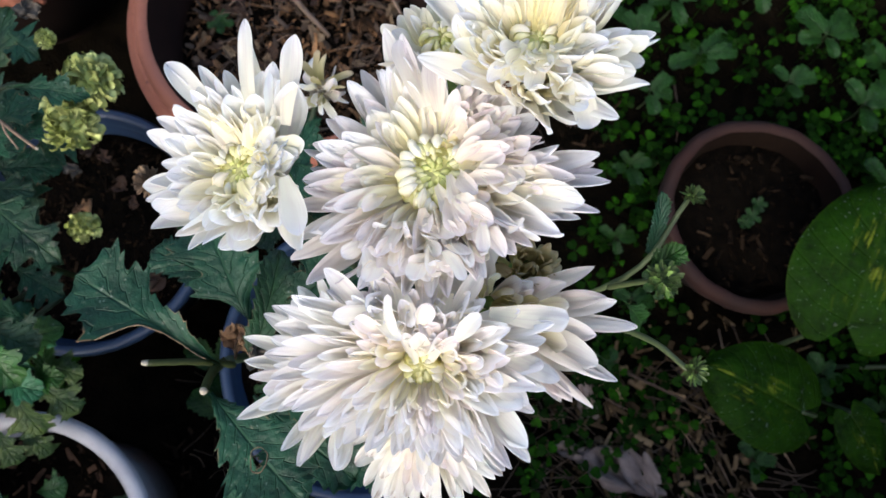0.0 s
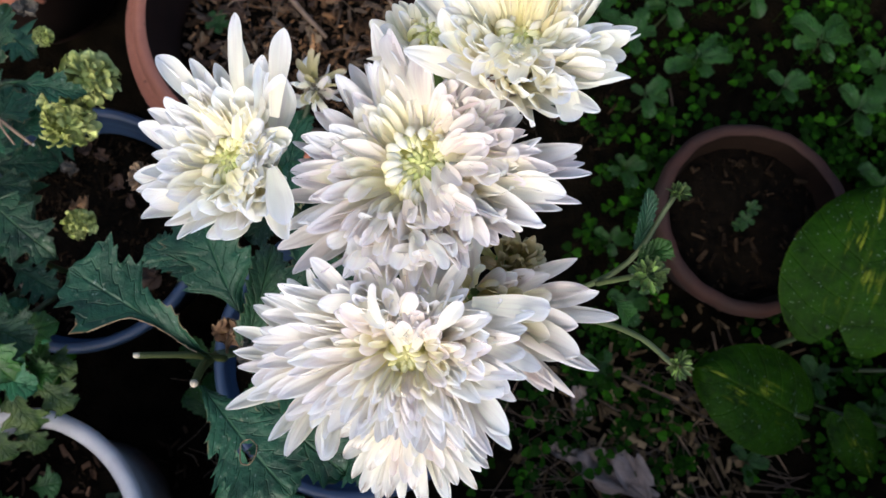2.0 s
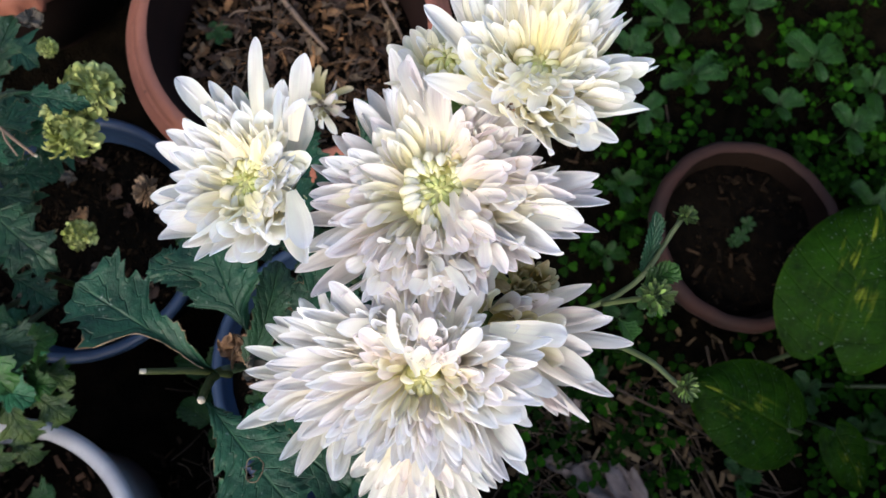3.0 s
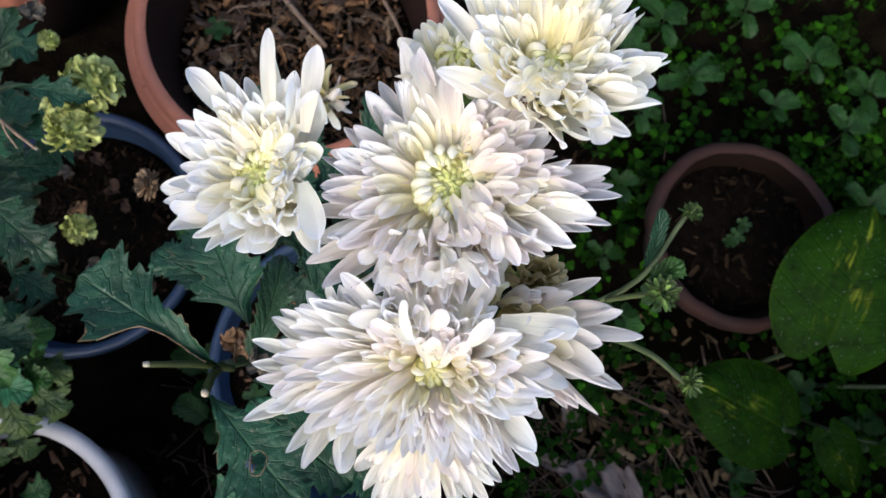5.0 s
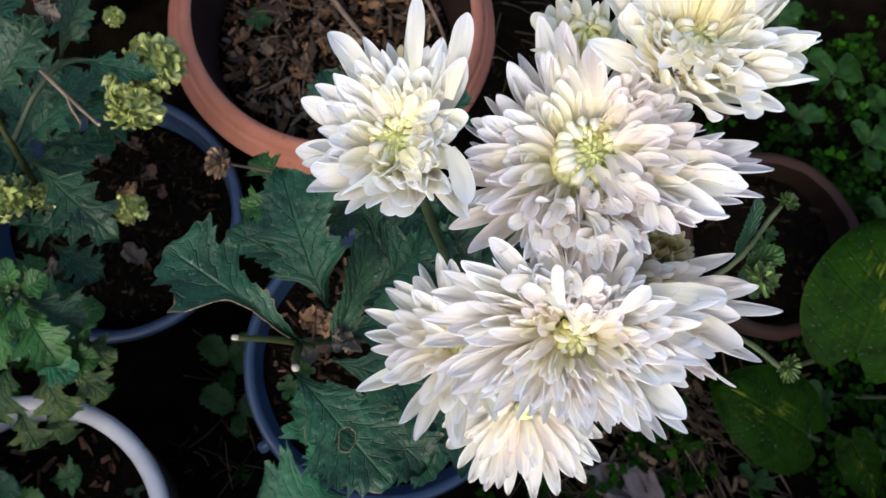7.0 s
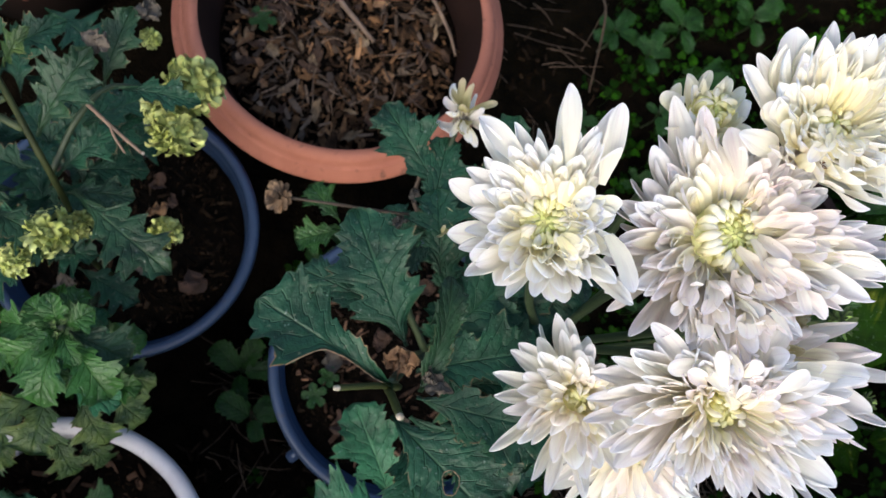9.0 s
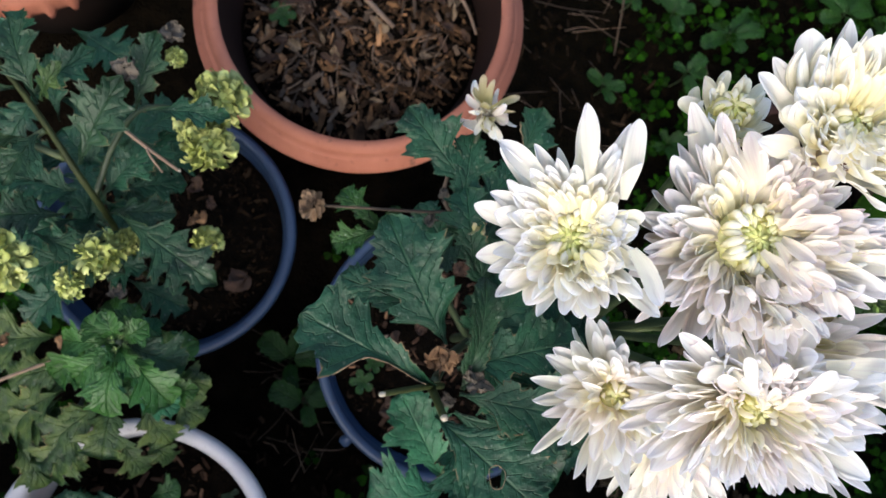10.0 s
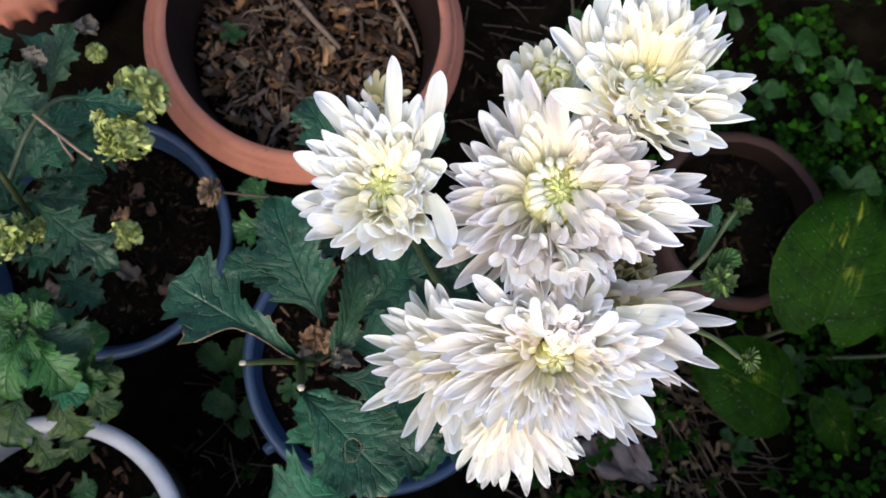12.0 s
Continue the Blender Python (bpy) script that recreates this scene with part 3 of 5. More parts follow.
def frilly_head(r, seed, squash=0.7):
    """A half-open head of short ruffled petals, heaped unevenly."""
    rnd = random.Random(seed)
    bm = bmesh.new()
    bmesh.ops.create_icosphere(bm, subdivisions=2, radius=r * 0.62, matrix=Matrix.Diagonal((1, 1, squash, 1)))
    for k in range(120):
        q = (k + 0.5) / 120
        th, a = math.acos(1 - 1.15 * q), k * 2.39996 + rnd.uniform(-0.3, 0.3)
        d = Vector((math.sin(th) * math.cos(a), math.sin(th) * math.sin(a), math.cos(th) * squash))
        lump = 1 + 0.22 * noise.noise(d * 2.2 + Vector((seed, 0, 0)))
        e = (d + Vector((rnd.gauss(0, 0.35), rnd.gauss(0, 0.35), rnd.gauss(0, 0.25)))).normalized()
        at = d * r * 0.58
        m = aim(at, at + e * r * lump * rnd.uniform(0.34, 0.56), d.orthogonal() + Vector((rnd.gauss(0, 0.8), rnd.gauss(0, 0.8), rnd.gauss(0, 0.4))), r * rnd.uniform(0.24, 0.42))
        ph = rnd.uniform(0, 6)
        rows = [[bm.verts.new(m @ Vector((w * x, v, 0.10 * math.sin(4 * x + ph + 3 * v) + z))) for x in (-0.5, -0.17, 0.17, 0.5)] for v, w, z in ((0, 0.5, 0), (0.4, 0.85, 0.10), (0.75, 1.0, 0.10), (0.95, 0.85, -0.02), (1.02, 0.45, -0.14))]
        for p, t in zip(rows, rows[1:]):
            for i in range(3):
                bm.faces.new((p[i], p[i + 1], t[i + 1], t[i]))
    return bm


def crumple(size, seed, folds=3.0):
    """A dead leaf crushed into folds."""
    o = Vector((seed * 3.7, seed * 1.3, 0))

    def place(u, v):
        p = Vector(((u - 0.5) * 0.9 * (0.4 + math.sin(math.pi * v)), v - 0.5, 0))
        q = noise.noise_vector(p * folds + o) * 0.42 + noise.noise_vector(p * folds * 2.7 + o) * 0.16
        return (p + q + Vector((0, 0, 0.55 * (p.x ** 2 + p.y ** 2)))) * size

    return grid_sheet(14, 16, place)


def add_head(plant, name, at, bm, material, label="", tilt=(0, 0, 0)):
    ob = new(name, to_mesh(name, bm, material))
    under(ob, plant, Matrix.Translation(at) @ pose(0, 0, 0, *tilt))
    return tagged(ob, label)


# ---- ground ----
def ground_height(x, y):
    far = min(1.0, math.hypot(x, y) / 2)
    return 0.012 * noise.noise((x * 5, y * 5, 0.3)) + 0.006 * noise.noise((x * 21, y * 21, 1.7)) + 0.003 * noise.noise((x * 70, y * 70, 4.0)) * (1 - far)


def spaced(k, n):
    s = 2 * k / n - 1
    return 0.9 * s + 60 * abs(s) ** 9 * (1 if s > 0 else -1)


N = 170
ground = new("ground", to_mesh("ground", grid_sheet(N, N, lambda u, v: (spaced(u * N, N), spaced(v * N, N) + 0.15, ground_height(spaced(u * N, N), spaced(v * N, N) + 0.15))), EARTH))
tagged(ground, "dark garden soil", "ground", kind="structure")


def unseen_wall(name, x0, x1, y0, y1, h):
    bm = bmesh.new()
    bmesh.ops.create_cube(bm, size=1.0, matrix=Matrix.Translation(((x0 + x1) / 2, (y0 + y1) / 2, h / 2 - 0.05)) @ Matrix.Diagonal((x1 - x0, y1 - y0, h + 0.1, 1)))
    bmesh.ops.bevel(bm, geom=bm.edges[:], offset=0.01, segments=2, affect="EDGES")
    return tagged(new(name, to_mesh(name, bm, WALL)), "plain unseen wall added to shade the ground", "wall", kind="structure")


# Added walls out of view; they keep low sky light off the ground.
unseen_wall("wall_east", 0.78, 0.92, -0.52, 1.1, 0.50)
unseen_wall("wall_north", -1.0, 0.78, 0.95, 1.1, 0.50)
unseen_wall("wall_west", -1.0, -0.86, -0.52, 0.95, 0.50)
unseen_wall("wall_south", -0.86, 0.78, -0.52, -0.38, 0.50)

# ---- pots ----
def pot(name, at, profile_body, profile_rim, material, label, wobble=None):
    ob = group_root(name, at, label, "flower pot")
    part("body", lathe(profile_body, 72), material, ob)
    part("rim", lathe(profile_rim, 96, wobble), material, ob)
    return ob


def soil_in(at, r, label, seed, chips=0, chip=0.02, material=None, crumbs=700):
    x, y, z = at
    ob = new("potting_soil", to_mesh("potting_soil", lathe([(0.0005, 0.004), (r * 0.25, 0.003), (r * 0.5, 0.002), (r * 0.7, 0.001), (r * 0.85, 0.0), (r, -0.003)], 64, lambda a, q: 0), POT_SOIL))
    for v in ob.data.vertices:
        v.co.z += 0.005 * noise.noise((v.co.x * 40 + seed, v.co.y * 40, 0)) + 0.003 * noise.noise((v.co.x * 120, v.co.y * 120 + seed, 3))
    ob.location = at
    tagged(ob, label, "soil", kind="stuff")
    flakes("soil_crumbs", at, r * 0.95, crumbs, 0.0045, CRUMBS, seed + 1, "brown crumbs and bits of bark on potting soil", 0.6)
    if chips:
        flakes("bark_chips", (x, y, z + 0.003), r * 0.93, chips, chip, material or CHIPS, seed + 2, "brown bark and leaf mulch on the potting soil", 0.3)


def flakes(name, at, r, n, size, material, seed, label, thick=0.3):
    """Many small angular chips lying in a disc, joined."""
    rnd = random.Random(seed)
    verts, faces = [], []
    for k in range(n):
        q = r * math.sqrt(rnd.random())
        a = rnd.uniform(0, 6.283)
        ln, w = size * rnd.uniform(0.4, 1.5), size * rnd.uniform(0.18, 0.5)
        h = w * thick
        m = pose(q * math.cos(a), q * math.sin(a), h + rnd.uniform(-0.001, size * 0.35), rnd.gauss(0, 22), rnd.gauss(0, 22), rnd.uniform(0, 360))
        o = len(verts)
        bend = rnd.uniform(-0.12, 0.12) * ln
        for yy, ww, zz in ((-0.5, rnd.uniform(0.5, 1.1), bend), (rnd.uniform(-0.2, 0.2), rnd.uniform(0.7, 1.2), 0.0), (0.5, rnd.uniform(0.3, 1.1), bend)):
            for xx, hh in ((-0.5, -0.5), (0.5, -0.5), (0.4, 0.5), (-0.4, 0.5)):
                verts.append(m @ Vector((xx * w * ww, yy * ln, hh * h + zz)))
        for s in (0, 4):
            for i in range(4):
                j = (i + 1) % 4
                faces.append((o + s + i, o + s + j, o + s + 4 + j, o + s + 4 + i))
        faces += [(o + 3, o + 2, o + 1, o), (o + 8, o + 9, o + 10, o + 11)]
    me = bpy.data.meshes.new(name)
    me.from_pydata(verts, [], faces)
    me.materials.append(material)
    ob = new(name, me)
    ob.location = at
    return tagged(ob, label, name.replace("_", " "), kind="stuff")


def terracotta_pot(at, k, label):
    body = [(0.0005, 0.0), (0.084, 0.0), (0.088, 0.004), (0.1235, 0.155), (0.1255, 0.166)]
    rim = [(0.1255, 0.164), (0.1450, 0.165), (0.1480, 0.1675), (0.149, 0.172), (0.1480, 0.1760), (0.1455, 0.1775), (0.1448, 0.1790), (0.1422, 0.1805), (0.1415, 0.1835),
           (0.1398, 0.1845), (0.1380, 0.1850), (0.1368, 0.1890), (0.1352, 0.192), (0.1315, 0.1945), (0.1275, 0.195), (0.1246, 0.1925), (0.1234, 0.187), (0.1205, 0.15), (0.088, 0.03), (0.0005, 0.028)]
    s = lambda p: [(r * k, z * (0.5 + 0.5 * k)) for r, z in p]
    ob = pot("terracotta_pot", at, s(body), s(rim[:-4]), TERRACOTTA, label)
    part("inner_wall", lathe(s(rim[-5:]), 72), SHADED_TERRACOTTA, ob, "inner wall with its shade painted in")
    return ob


terracotta_pot((-0.1265, 0.3485, 0.0), 1.065, "large terracotta pot with ridged rim and bark mulch")
soil_in((-0.1265, 0.349, 0.132), 0.124, "dark soil in the terracotta pot", 3, 1500, 0.0085, None, 1400)
flakes("bark_chips", (-0.1265, 0.349, 0.140), 0.115, 150, 0.017, CHIPS, 8, "larger bark and dead leaf pieces on mulch", 0.15)
flakes("dead_leaf_bits", (-0.1265, 0.349, 0.141), 0.112, 110, 0.014, STRAW, 9, "pale dry leaf and bark bits on mulch", 0.12)
def scalloped_pot(at, label):
    """A pot whose rim ends below in a row of scallops over a narrower body, its shade put into the colour."""
    body = [(0.0005, 0.0), (0.080, 0.0), (0.083, 0.004), (0.106, 0.148), (0.108, 0.160)]
    rim = [(0.108, 0.158), (0.126, 0.157), (0.1335, 0.160), (0.1350, 0.167), (0.1345, 0.178), (0.1325, 0.186), (0.1295, 0.1875), (0.1285, 0.191), (0.125, 0.194), (0.1205, 0.194), (0.1175, 0.1915)]
    inner = [(0.1175, 0.1915), (0.116, 0.186), (0.112, 0.15), (0.096, 0.03), (0.0005, 0.028)]
    wave = lambda a, z: 0.055 * max(0.0, math.sin(38 * a)) * max(0.0, min(1.0, (0.176 - z) / 0.012))
    ob = group_root("terracotta_pot", at, label, "flower pot")
    part("body", lathe(body, 72), SHADED_TERRACOTTA, ob, "pot wall with the shade below its rim painted in")
    part("rim", lathe(rim, 228, wave), TERRACOTTA, ob)
    part("inner_wall", lathe(inner, 72), SHADED_TERRACOTTA, ob, "inner wall with its shade painted in")
    return ob


scalloped_pot((-0.456, 0.484, 0.0), "terracotta pot with a scalloped rim")
soil_in((-0.456, 0.484, 0.14), 0.11, "dark soil in the scalloped terracotta pot", 5, 200, 0.014)


def plastic_pot(at, r, h, material, label, lip=0.010):
    body = [(0.0005, 0.0), (r * 0.60, 0.0), (r * 0.62, 0.003), (r * 0.90, h - 0.02), (r - lip * 0.75, h - 0.012)]
    rim = [(r - lip * 0.75, h - 0.012), (r - 0.001, h - 0.013), (r, h - 0.010), (r, h - 0.004), (r - 0.0015, h - 0.0012), (r - lip * 0.4, h), (r - lip * 0.8, h - 0.001),
           (r - lip, h - 0.004), (r - lip * 1.15, h - 0.02), (r * 0.66, 0.008), (0.0005, 0.006)]
    return pot("plastic_pot", at, body, rim, material, label)


plastic_pot((-0.3133, 0.1415, 0), 0.1171, 0.172, BLUE_PLASTIC, "dark blue plastic pot holding a yellow-budded chrysanthemum")
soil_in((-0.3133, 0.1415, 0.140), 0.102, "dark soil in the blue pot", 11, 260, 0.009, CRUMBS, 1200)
centre_pot = plastic_pot((-0.0539, 0.025, 0), 0.1284, 0.172, BLUE_PLASTIC, "dark blue plastic pot holding the white chrysanthemum")
soil_in((-0.0539, 0.025, 0.148), 0.1145, "dark soil in the blue pot of the white chrysanthemum", 13, 260, 0.009, CHIPS_DARK, 1500)
bm = bmesh.new()
bmesh.ops.create_cube(bm, size=1.0, matrix=pose(-0.1010, -0.0805, 0.162, 0, 0, 38) @ Matrix.Diagonal((0.016, 0.010, 0.007, 1)))
bmesh.ops.bevel(bm, geom=bm.edges[:], offset=0.0015, segments=2, affect="EDGES")
tab = part("tab", bm, BLUE_PLASTIC, centre_pot)
plastic_pot((-0.337, -0.141, 0), 0.1185, 0.20, WHITE_PLASTIC, "white plastic pot with a thick rolled rim", 0.0135)
soil_in((-0.337, -0.141, 0.15), 0.098, "dark soil in the white pot", 17, 70, 0.011, CHIPS_DARK)


def clay_pot(at, r, h, label):
    body = [(0.0005, 0.0), (r * 0.66, 0.0), (r * 0.69, 0.004), (r * 0.90, h * 0.72), (r * 0.93, h - 0.022)]
    rim = [(r * 0.93, h - 0.022), (r * 0.985, h - 0.021), (r, h - 0.014), (r * 0.995, h - 0.005), (r * 0.96, h), (r * 0.90, h + 0.0005), (r * 0.868, h - 0.003)]
    inner = [(r * 0.868, h - 0.003), (r * 0.85, h - 0.01), (r * 0.78, h * 0.6), (r * 0.6, 0.012), (0.0005, 0.011)]
    chip = lambda a, z: 0.010 * math.sin(3 * a + 1) + 0.007 * math.sin(7 * a) + 0.005 * math.sin(17 * a + 2)
    ob = pot("clay_pot", at, body, rim, CLAY_BROWN, label, chip)
    part("inner_wall", lathe(inner, 96, chip), CLAY_SHADED, ob, "inner wall with its shade painted in")
    return ob


clay_pot((0.345, 0.172, 0), 0.102, 0.122, "weathered brown clay pot with dark soil")
soil_in((0.345, 0.172, 0.094), 0.084, "dark soil and leaf litter in the clay pot", 19, 70, 0.012, CRUMBS, 220)

# ---- the white chrysanthemum ----
plant = group_root("chrysanthemum_plant", (-0.05, 0.03, 0.13), "white double chrysanthemum with full blooms and dark leaves", "plant")

LEFT = [(10, 18.2, 13.5), (64, 41.6, 21.8), (73, 32.4, 15.2), (85, 32.0, 12.2), (86, 45.4, 17.3), (99, 34.0, 9.8), (125, 43.9, 5.3), (135, 29.0, 2.0), (149, 36.1, 0.2), (157, 37.3, -0.7),
        (174, 28.0, -1.3), (187, 34.9, -1.6), (199, 34.8, -1.0), (215, 36.2, 0.8), (230, 32.7, 3.0), (267, 33.1, 11.0), (287, 28.2, 13.2), (309, 39.8, 20.0), (339, 23.0, 18.1)]
MID = [(31, 33.9, 12.3), (38, 45.0, 12.0), (47, 48.0, 10.5), (57, 32.0, 8.1), (56, 49.0, 9.0), (66, 45.0, 7.5), (51, 40.0, 12.0), (75, 32.6, 5.4), (95, 39.4, 3.1), (103, 51.9, 2.4), (109, 56.5, 1.3), (124, 46.7, -1.1), (135, 41.2, -2.0), (151, 43.9, -2.9), (168, 46.7, -3.0),
       (176, 43.5, -2.5), (185, 46.1, -1.8), (192, 50.6, -1.1), (204, 51.4, 0.7), (211, 54.4, 2.1), (222, 55.6, 4.5), (231, 51.1, 6.1), (243, 47.4, 8.4), (256, 45.4, 10.8), (267, 47.0, 13.4),
       (275, 43.1, 13.8), (287, 42.0, 15.4), (306, 37.7, 16.1), (317, 42.6, 19.2), (324, 49.0, 22.6), (336, 48.8, 22.9), (339, 54.1, 25.4), (350, 55.5, 25.7), (359, 47.5, 21.4)]
TOP = [(20, 31.1, 15.2), (40, 33.3, 15.1), (52, 31.7, 13.4), (77, 32.9, 11.3), (97, 35.8, 9.8), (119, 37.5, 7.6), (142, 37.0, 5.3), (157, 43.4, 5.0), (166, 27.4, 2.9), (190, 37.7, 3.9),
       (203, 30.1, 3.5), (218, 26.5, 3.8), (241, 23.5, 4.8), (263, 26.7, 7.4), (271, 36.2, 11.0), (288, 33.9, 12.3), (306, 36.0, 15.0), (323, 39.8, 18.3), (330, 33.9, 16.0), (352, 34.0, 16.9)]
LOW = [(11, 36.4, 14.3), (17, 44.5, 18.4), (31, 33.2, 14.9), (48, 27.4, 12.9), (76, 24.6, 10.9), (104, 26.1, 9.0), (118, 33.3, 9.2), (131, 31.8, 6.7), (142, 40.3, 6.0), (150, 49.3, 5.1),
       (156, 50.7, 3.5), (169, 46.1, 0.0), (164, 51.0, -8.0), (174, 52.0, -9.0), (183, 50.0, -10.0), (194, 47.0, -11.0), (205, 44.0, -12.0), (178, 43.2, -1.8), (188, 39.6, -3.3), (204, 36.2, -4.8), (223, 33.7, -5.6), (236, 30.8, -5.2), (251, 27.6, -4.2), (262, 27.0, -3.4), (279, 29.4, -2.0),
       (292, 30.2, -0.2), (303, 35.1, 1.8), (310, 39.3, 3.3), (313, 41.9, 4.3), (321, 45.2, 6.6), (340, 35.8, 9.0), (349, 40.4, 12.0), (360, 37.5, 13.1)]
SMALL = [(az, 1.12 * r, 1.5 * h) for az, r, h in [(25, 24.3, 2.4), (84, 23.7, 2.4), (108, 35.3, 3.5), (123, 34.6, 3.5), (166, 38.8, 3.9), (178, 37.4, 3.7), (207, 42.8, 4.3), (233, 38.4, 3.8), (245, 39.2, 3.9), (265, 38.2, 3.8), (294, 31.6, 3.2), (335, 25.4, 2.5)]]
SIDE = [(3, 32.7, 16.4), (26, 31.3, 15.0), (36, 17.7, 8.1), (51, 11.2, 4.7), (278, 27.5, 9.0), (295, 36.1, 13.9), (301, 38.1, 15.4), (306, 42.2, 17.6), (324, 42.3, 19.5), (349, 42.7, 21.2)]
LOWEST = [(195, 33.0, -38.0), (209, 34.5, -37.0), (225, 35.0, -33.0), (238, 36.0, -30.0), (250, 37.0, -28.0), (265, 37.5, -25.0), (280, 39.0, -21.0), (297, 40.0, -18.0), (315, 42.0, -15.0), (330, 40.0, -12.0), (345, 36.0, -8.0)]
BEHIND = [(az, 1.45 * r, 2.0 * h) for az, r, h in [(36, 12.0, 2.0), (70, 11.0, 2.0), (95, 12.0, 1.9), (133, 13.0, 2.1), (150, 14.0, 2.0), (167, 16.0, 2.9), (206, 18.0, 3.5), (243, 13.0, 2.2), (290, 12.0, 2.1), (335, 12.0, 2.1)]]

feet = []
for centre, tips, rings, seed, kw in (
        ((-0.063, 0.073, 0.597), LEFT, [(0.66, ("white",)), (0.45, ("white", "cream")), (0.0, ("cream",))], 1, dict(n=112, least=0.40, dome=4.0, tiers=((-8, 66, 22, 7, 13, 23, 12, ("cream", "white")),), heart_drop=-2.5, lean=(-0.42, 0.0), core=70, core_r=0.0098, width=0.0070, label="white chrysanthemum bloom with a pale yellow heart, long outer petals",
            extra=(((-20, 19, 15), (-48, 37, 19), 8.4, "white"), ((35, 21, 12), (62, 45, 21), 7.6, "white"), ((70, 16, 9), (86, 47, 17), 6.0, "white"), ((20, 10, 8), (12, 25, 13), 6.5, "cream"), ((100, 12, 6), (126, 45, 6), 8.0, "white")))),
        ((0.0043, 0.0685, 0.607), MID, [(0.80, ("blush", "white")), (0.64, ("blush", "midblush", "cream")), (0.0, ("cream",))], 2, dict(outer="blush", n=168, least=0.50, dome=3.4, core=105, core_r=0.0120, heart_drop=-5.0, depth=0.022, width=0.0069, label="densely doubled white bloom with blush petals and yellow-green heart",
            curls=((-72, 30, 34, "curl", 0.38, 0.80), (-60, 40, 20, "spoon", 0.36, 0.58), (10, 25, 14, "spoon", 0.42, 0.66), (48, 14, 8, "curl", 0.45, 0.8), (-95, 34, 22, "spoon", 0.62, 0.98)),
            extra=(((100, 22, 7), (105, 47, 4), 9.5, "blush"), ((88, 20, 7), (92, 40, 5), 8.5, "blush"), ((-14, 20, 13), (-14, 43, 20), 8.0, "white"), ((-22, 24, 13), (-18, 47, 22), 8.5, "white"), ((24, 8, 4), (16, 15, 7.5), 8.0, "creamspoon"), ((35, 22, 8), (48, 34, 9), 9.0, "spoon")))),
        ((0.036, 0.108, 0.626), TOP, [(0.75, ("white", "cream")), (0.50, ("cream", "white")), (0.0, ("cream",))], 3, dict(n=134, least=0.36, dome=5.0, tiers=((-86, 56, 18, 6, 11, 24, 8, ("cream", "white")),), heart_drop=-2.0, core=34, core_r=0.0078, width=0.0068, lean=(0.05, 0.42), label="creamy white chrysanthemum bloom, the highest of the plant",
            extra=(((-60, 20, 8), (-64, 35, 6), 8.5, "blunt"), ((-30, 17, 10), (-22, 33, 13), 8.0, "white")))),
        ((0.0, 0.0045, 0.609), LOW, [(0.70, ("lilac", "white")), (0.48, ("lilac", "white", "blush")), (0.0, ("cream", "blush"))], 4, dict(outer="lilac", tiers=((95, 46, 7, 27, 7, 14, 9, ("lilac", "white")),), n=190, least=0.30, dome=6.0, core=22, core_r=0.0066, core_kind="cream", width=0.0061, lean=(-0.05, -0.42), depth=0.022, heart_drop=1.5, label="broad white bloom with its heart half covered by folded petals",
            curls=((80, 40, 12, "spoon", 0.35, 0.8),),
            extra=(((40, 27, 9), (18, 47, 12), 7.8, "blunt"), ((62, 18, 3), (58, 36, 5), 6.2, "lilac"), ((76, 18, 3), (79, 38, 4), 6.2, "white"), ((90, 18, 3), (85, 40, 4), 6.2, "lilac"), ((104, 18, 3), (108, 41, 5), 6.2, "lilac"), ((118, 18, 3), (115, 42, 6), 6.2, "white"), ((132, 18, 3), (135, 44, 6), 6.2, "lilac"), ((84, 18, 3), (90, 33, 7), 6.2, "lilac"), ((110, 18, 3), (115, 35, 8), 6.2, "lilac"), ((8, 14, 7), (-18, 34, 8), 7.0, "white"), ((20, 20, 8), (-4, 42, 11), 6.8, "white"), ((120, 20, 6), (150, 32, 7), 6.2, "white")))),
        ((-0.03, 0.008, 0.542), SMALL, [(0.6, ("white", "lilac")), (0.0, ("midlilac", "cream"))], 5, dict(n=84, least=0.28, dome=6.0, core=20, core_r=0.0055, lean=(-0.15, 0.0), label="white bloom tucked under the broad one")),
        ((0.030, 0.0255, 0.590), SIDE, [(0.55, ("lilac", "blush")), (0.0, ("wilted", "cream"))], 6, dict(n=34, least=0.3, dome=2.5, core=8, core_r=0.005, width=0.0068, lean=(0.4, -0.1), outer="blush", core_kind="wilted", label="white bloom seen from its side")),
        ((0.0, -0.018, 0.535), LOWEST, [(0.7, ("browned", "white")), (0.0, ("white", "blush"))], 7, dict(n=80, least=0.35, dome=4.0, core=4, core_r=0.004, lean=(0, -0.5), outer="browned", label="drooping white bloom with browned petal edges")),
        ((0.007, 0.122, 0.595), BEHIND, [(0.6, ("cream", "white")), (0.0, ("cream",))], 8, dict(n=16, least=0.55, dome=4.0, core=36, core_r=0.0075, heart_drop=-5.0, width=0.0062, lean=(-0.2, 0.2), outer="cream", label="small half-open cream bloom")),
        ((0.039, 0.041, 0.588), [(a, 11.0, 2.0) for a in range(0, 360, 30)], [(0.0, ("wilted",))], 9, dict(n=18, least=0.4, dome=2.0, core=6, core_r=0.003, width=0.006, outer="wilted", core_kind="wilted", label="small wilted greenish cream bloom")),
):
    feet.append(bloom(plant, centre, tips, rings, seed, **kw)[1])

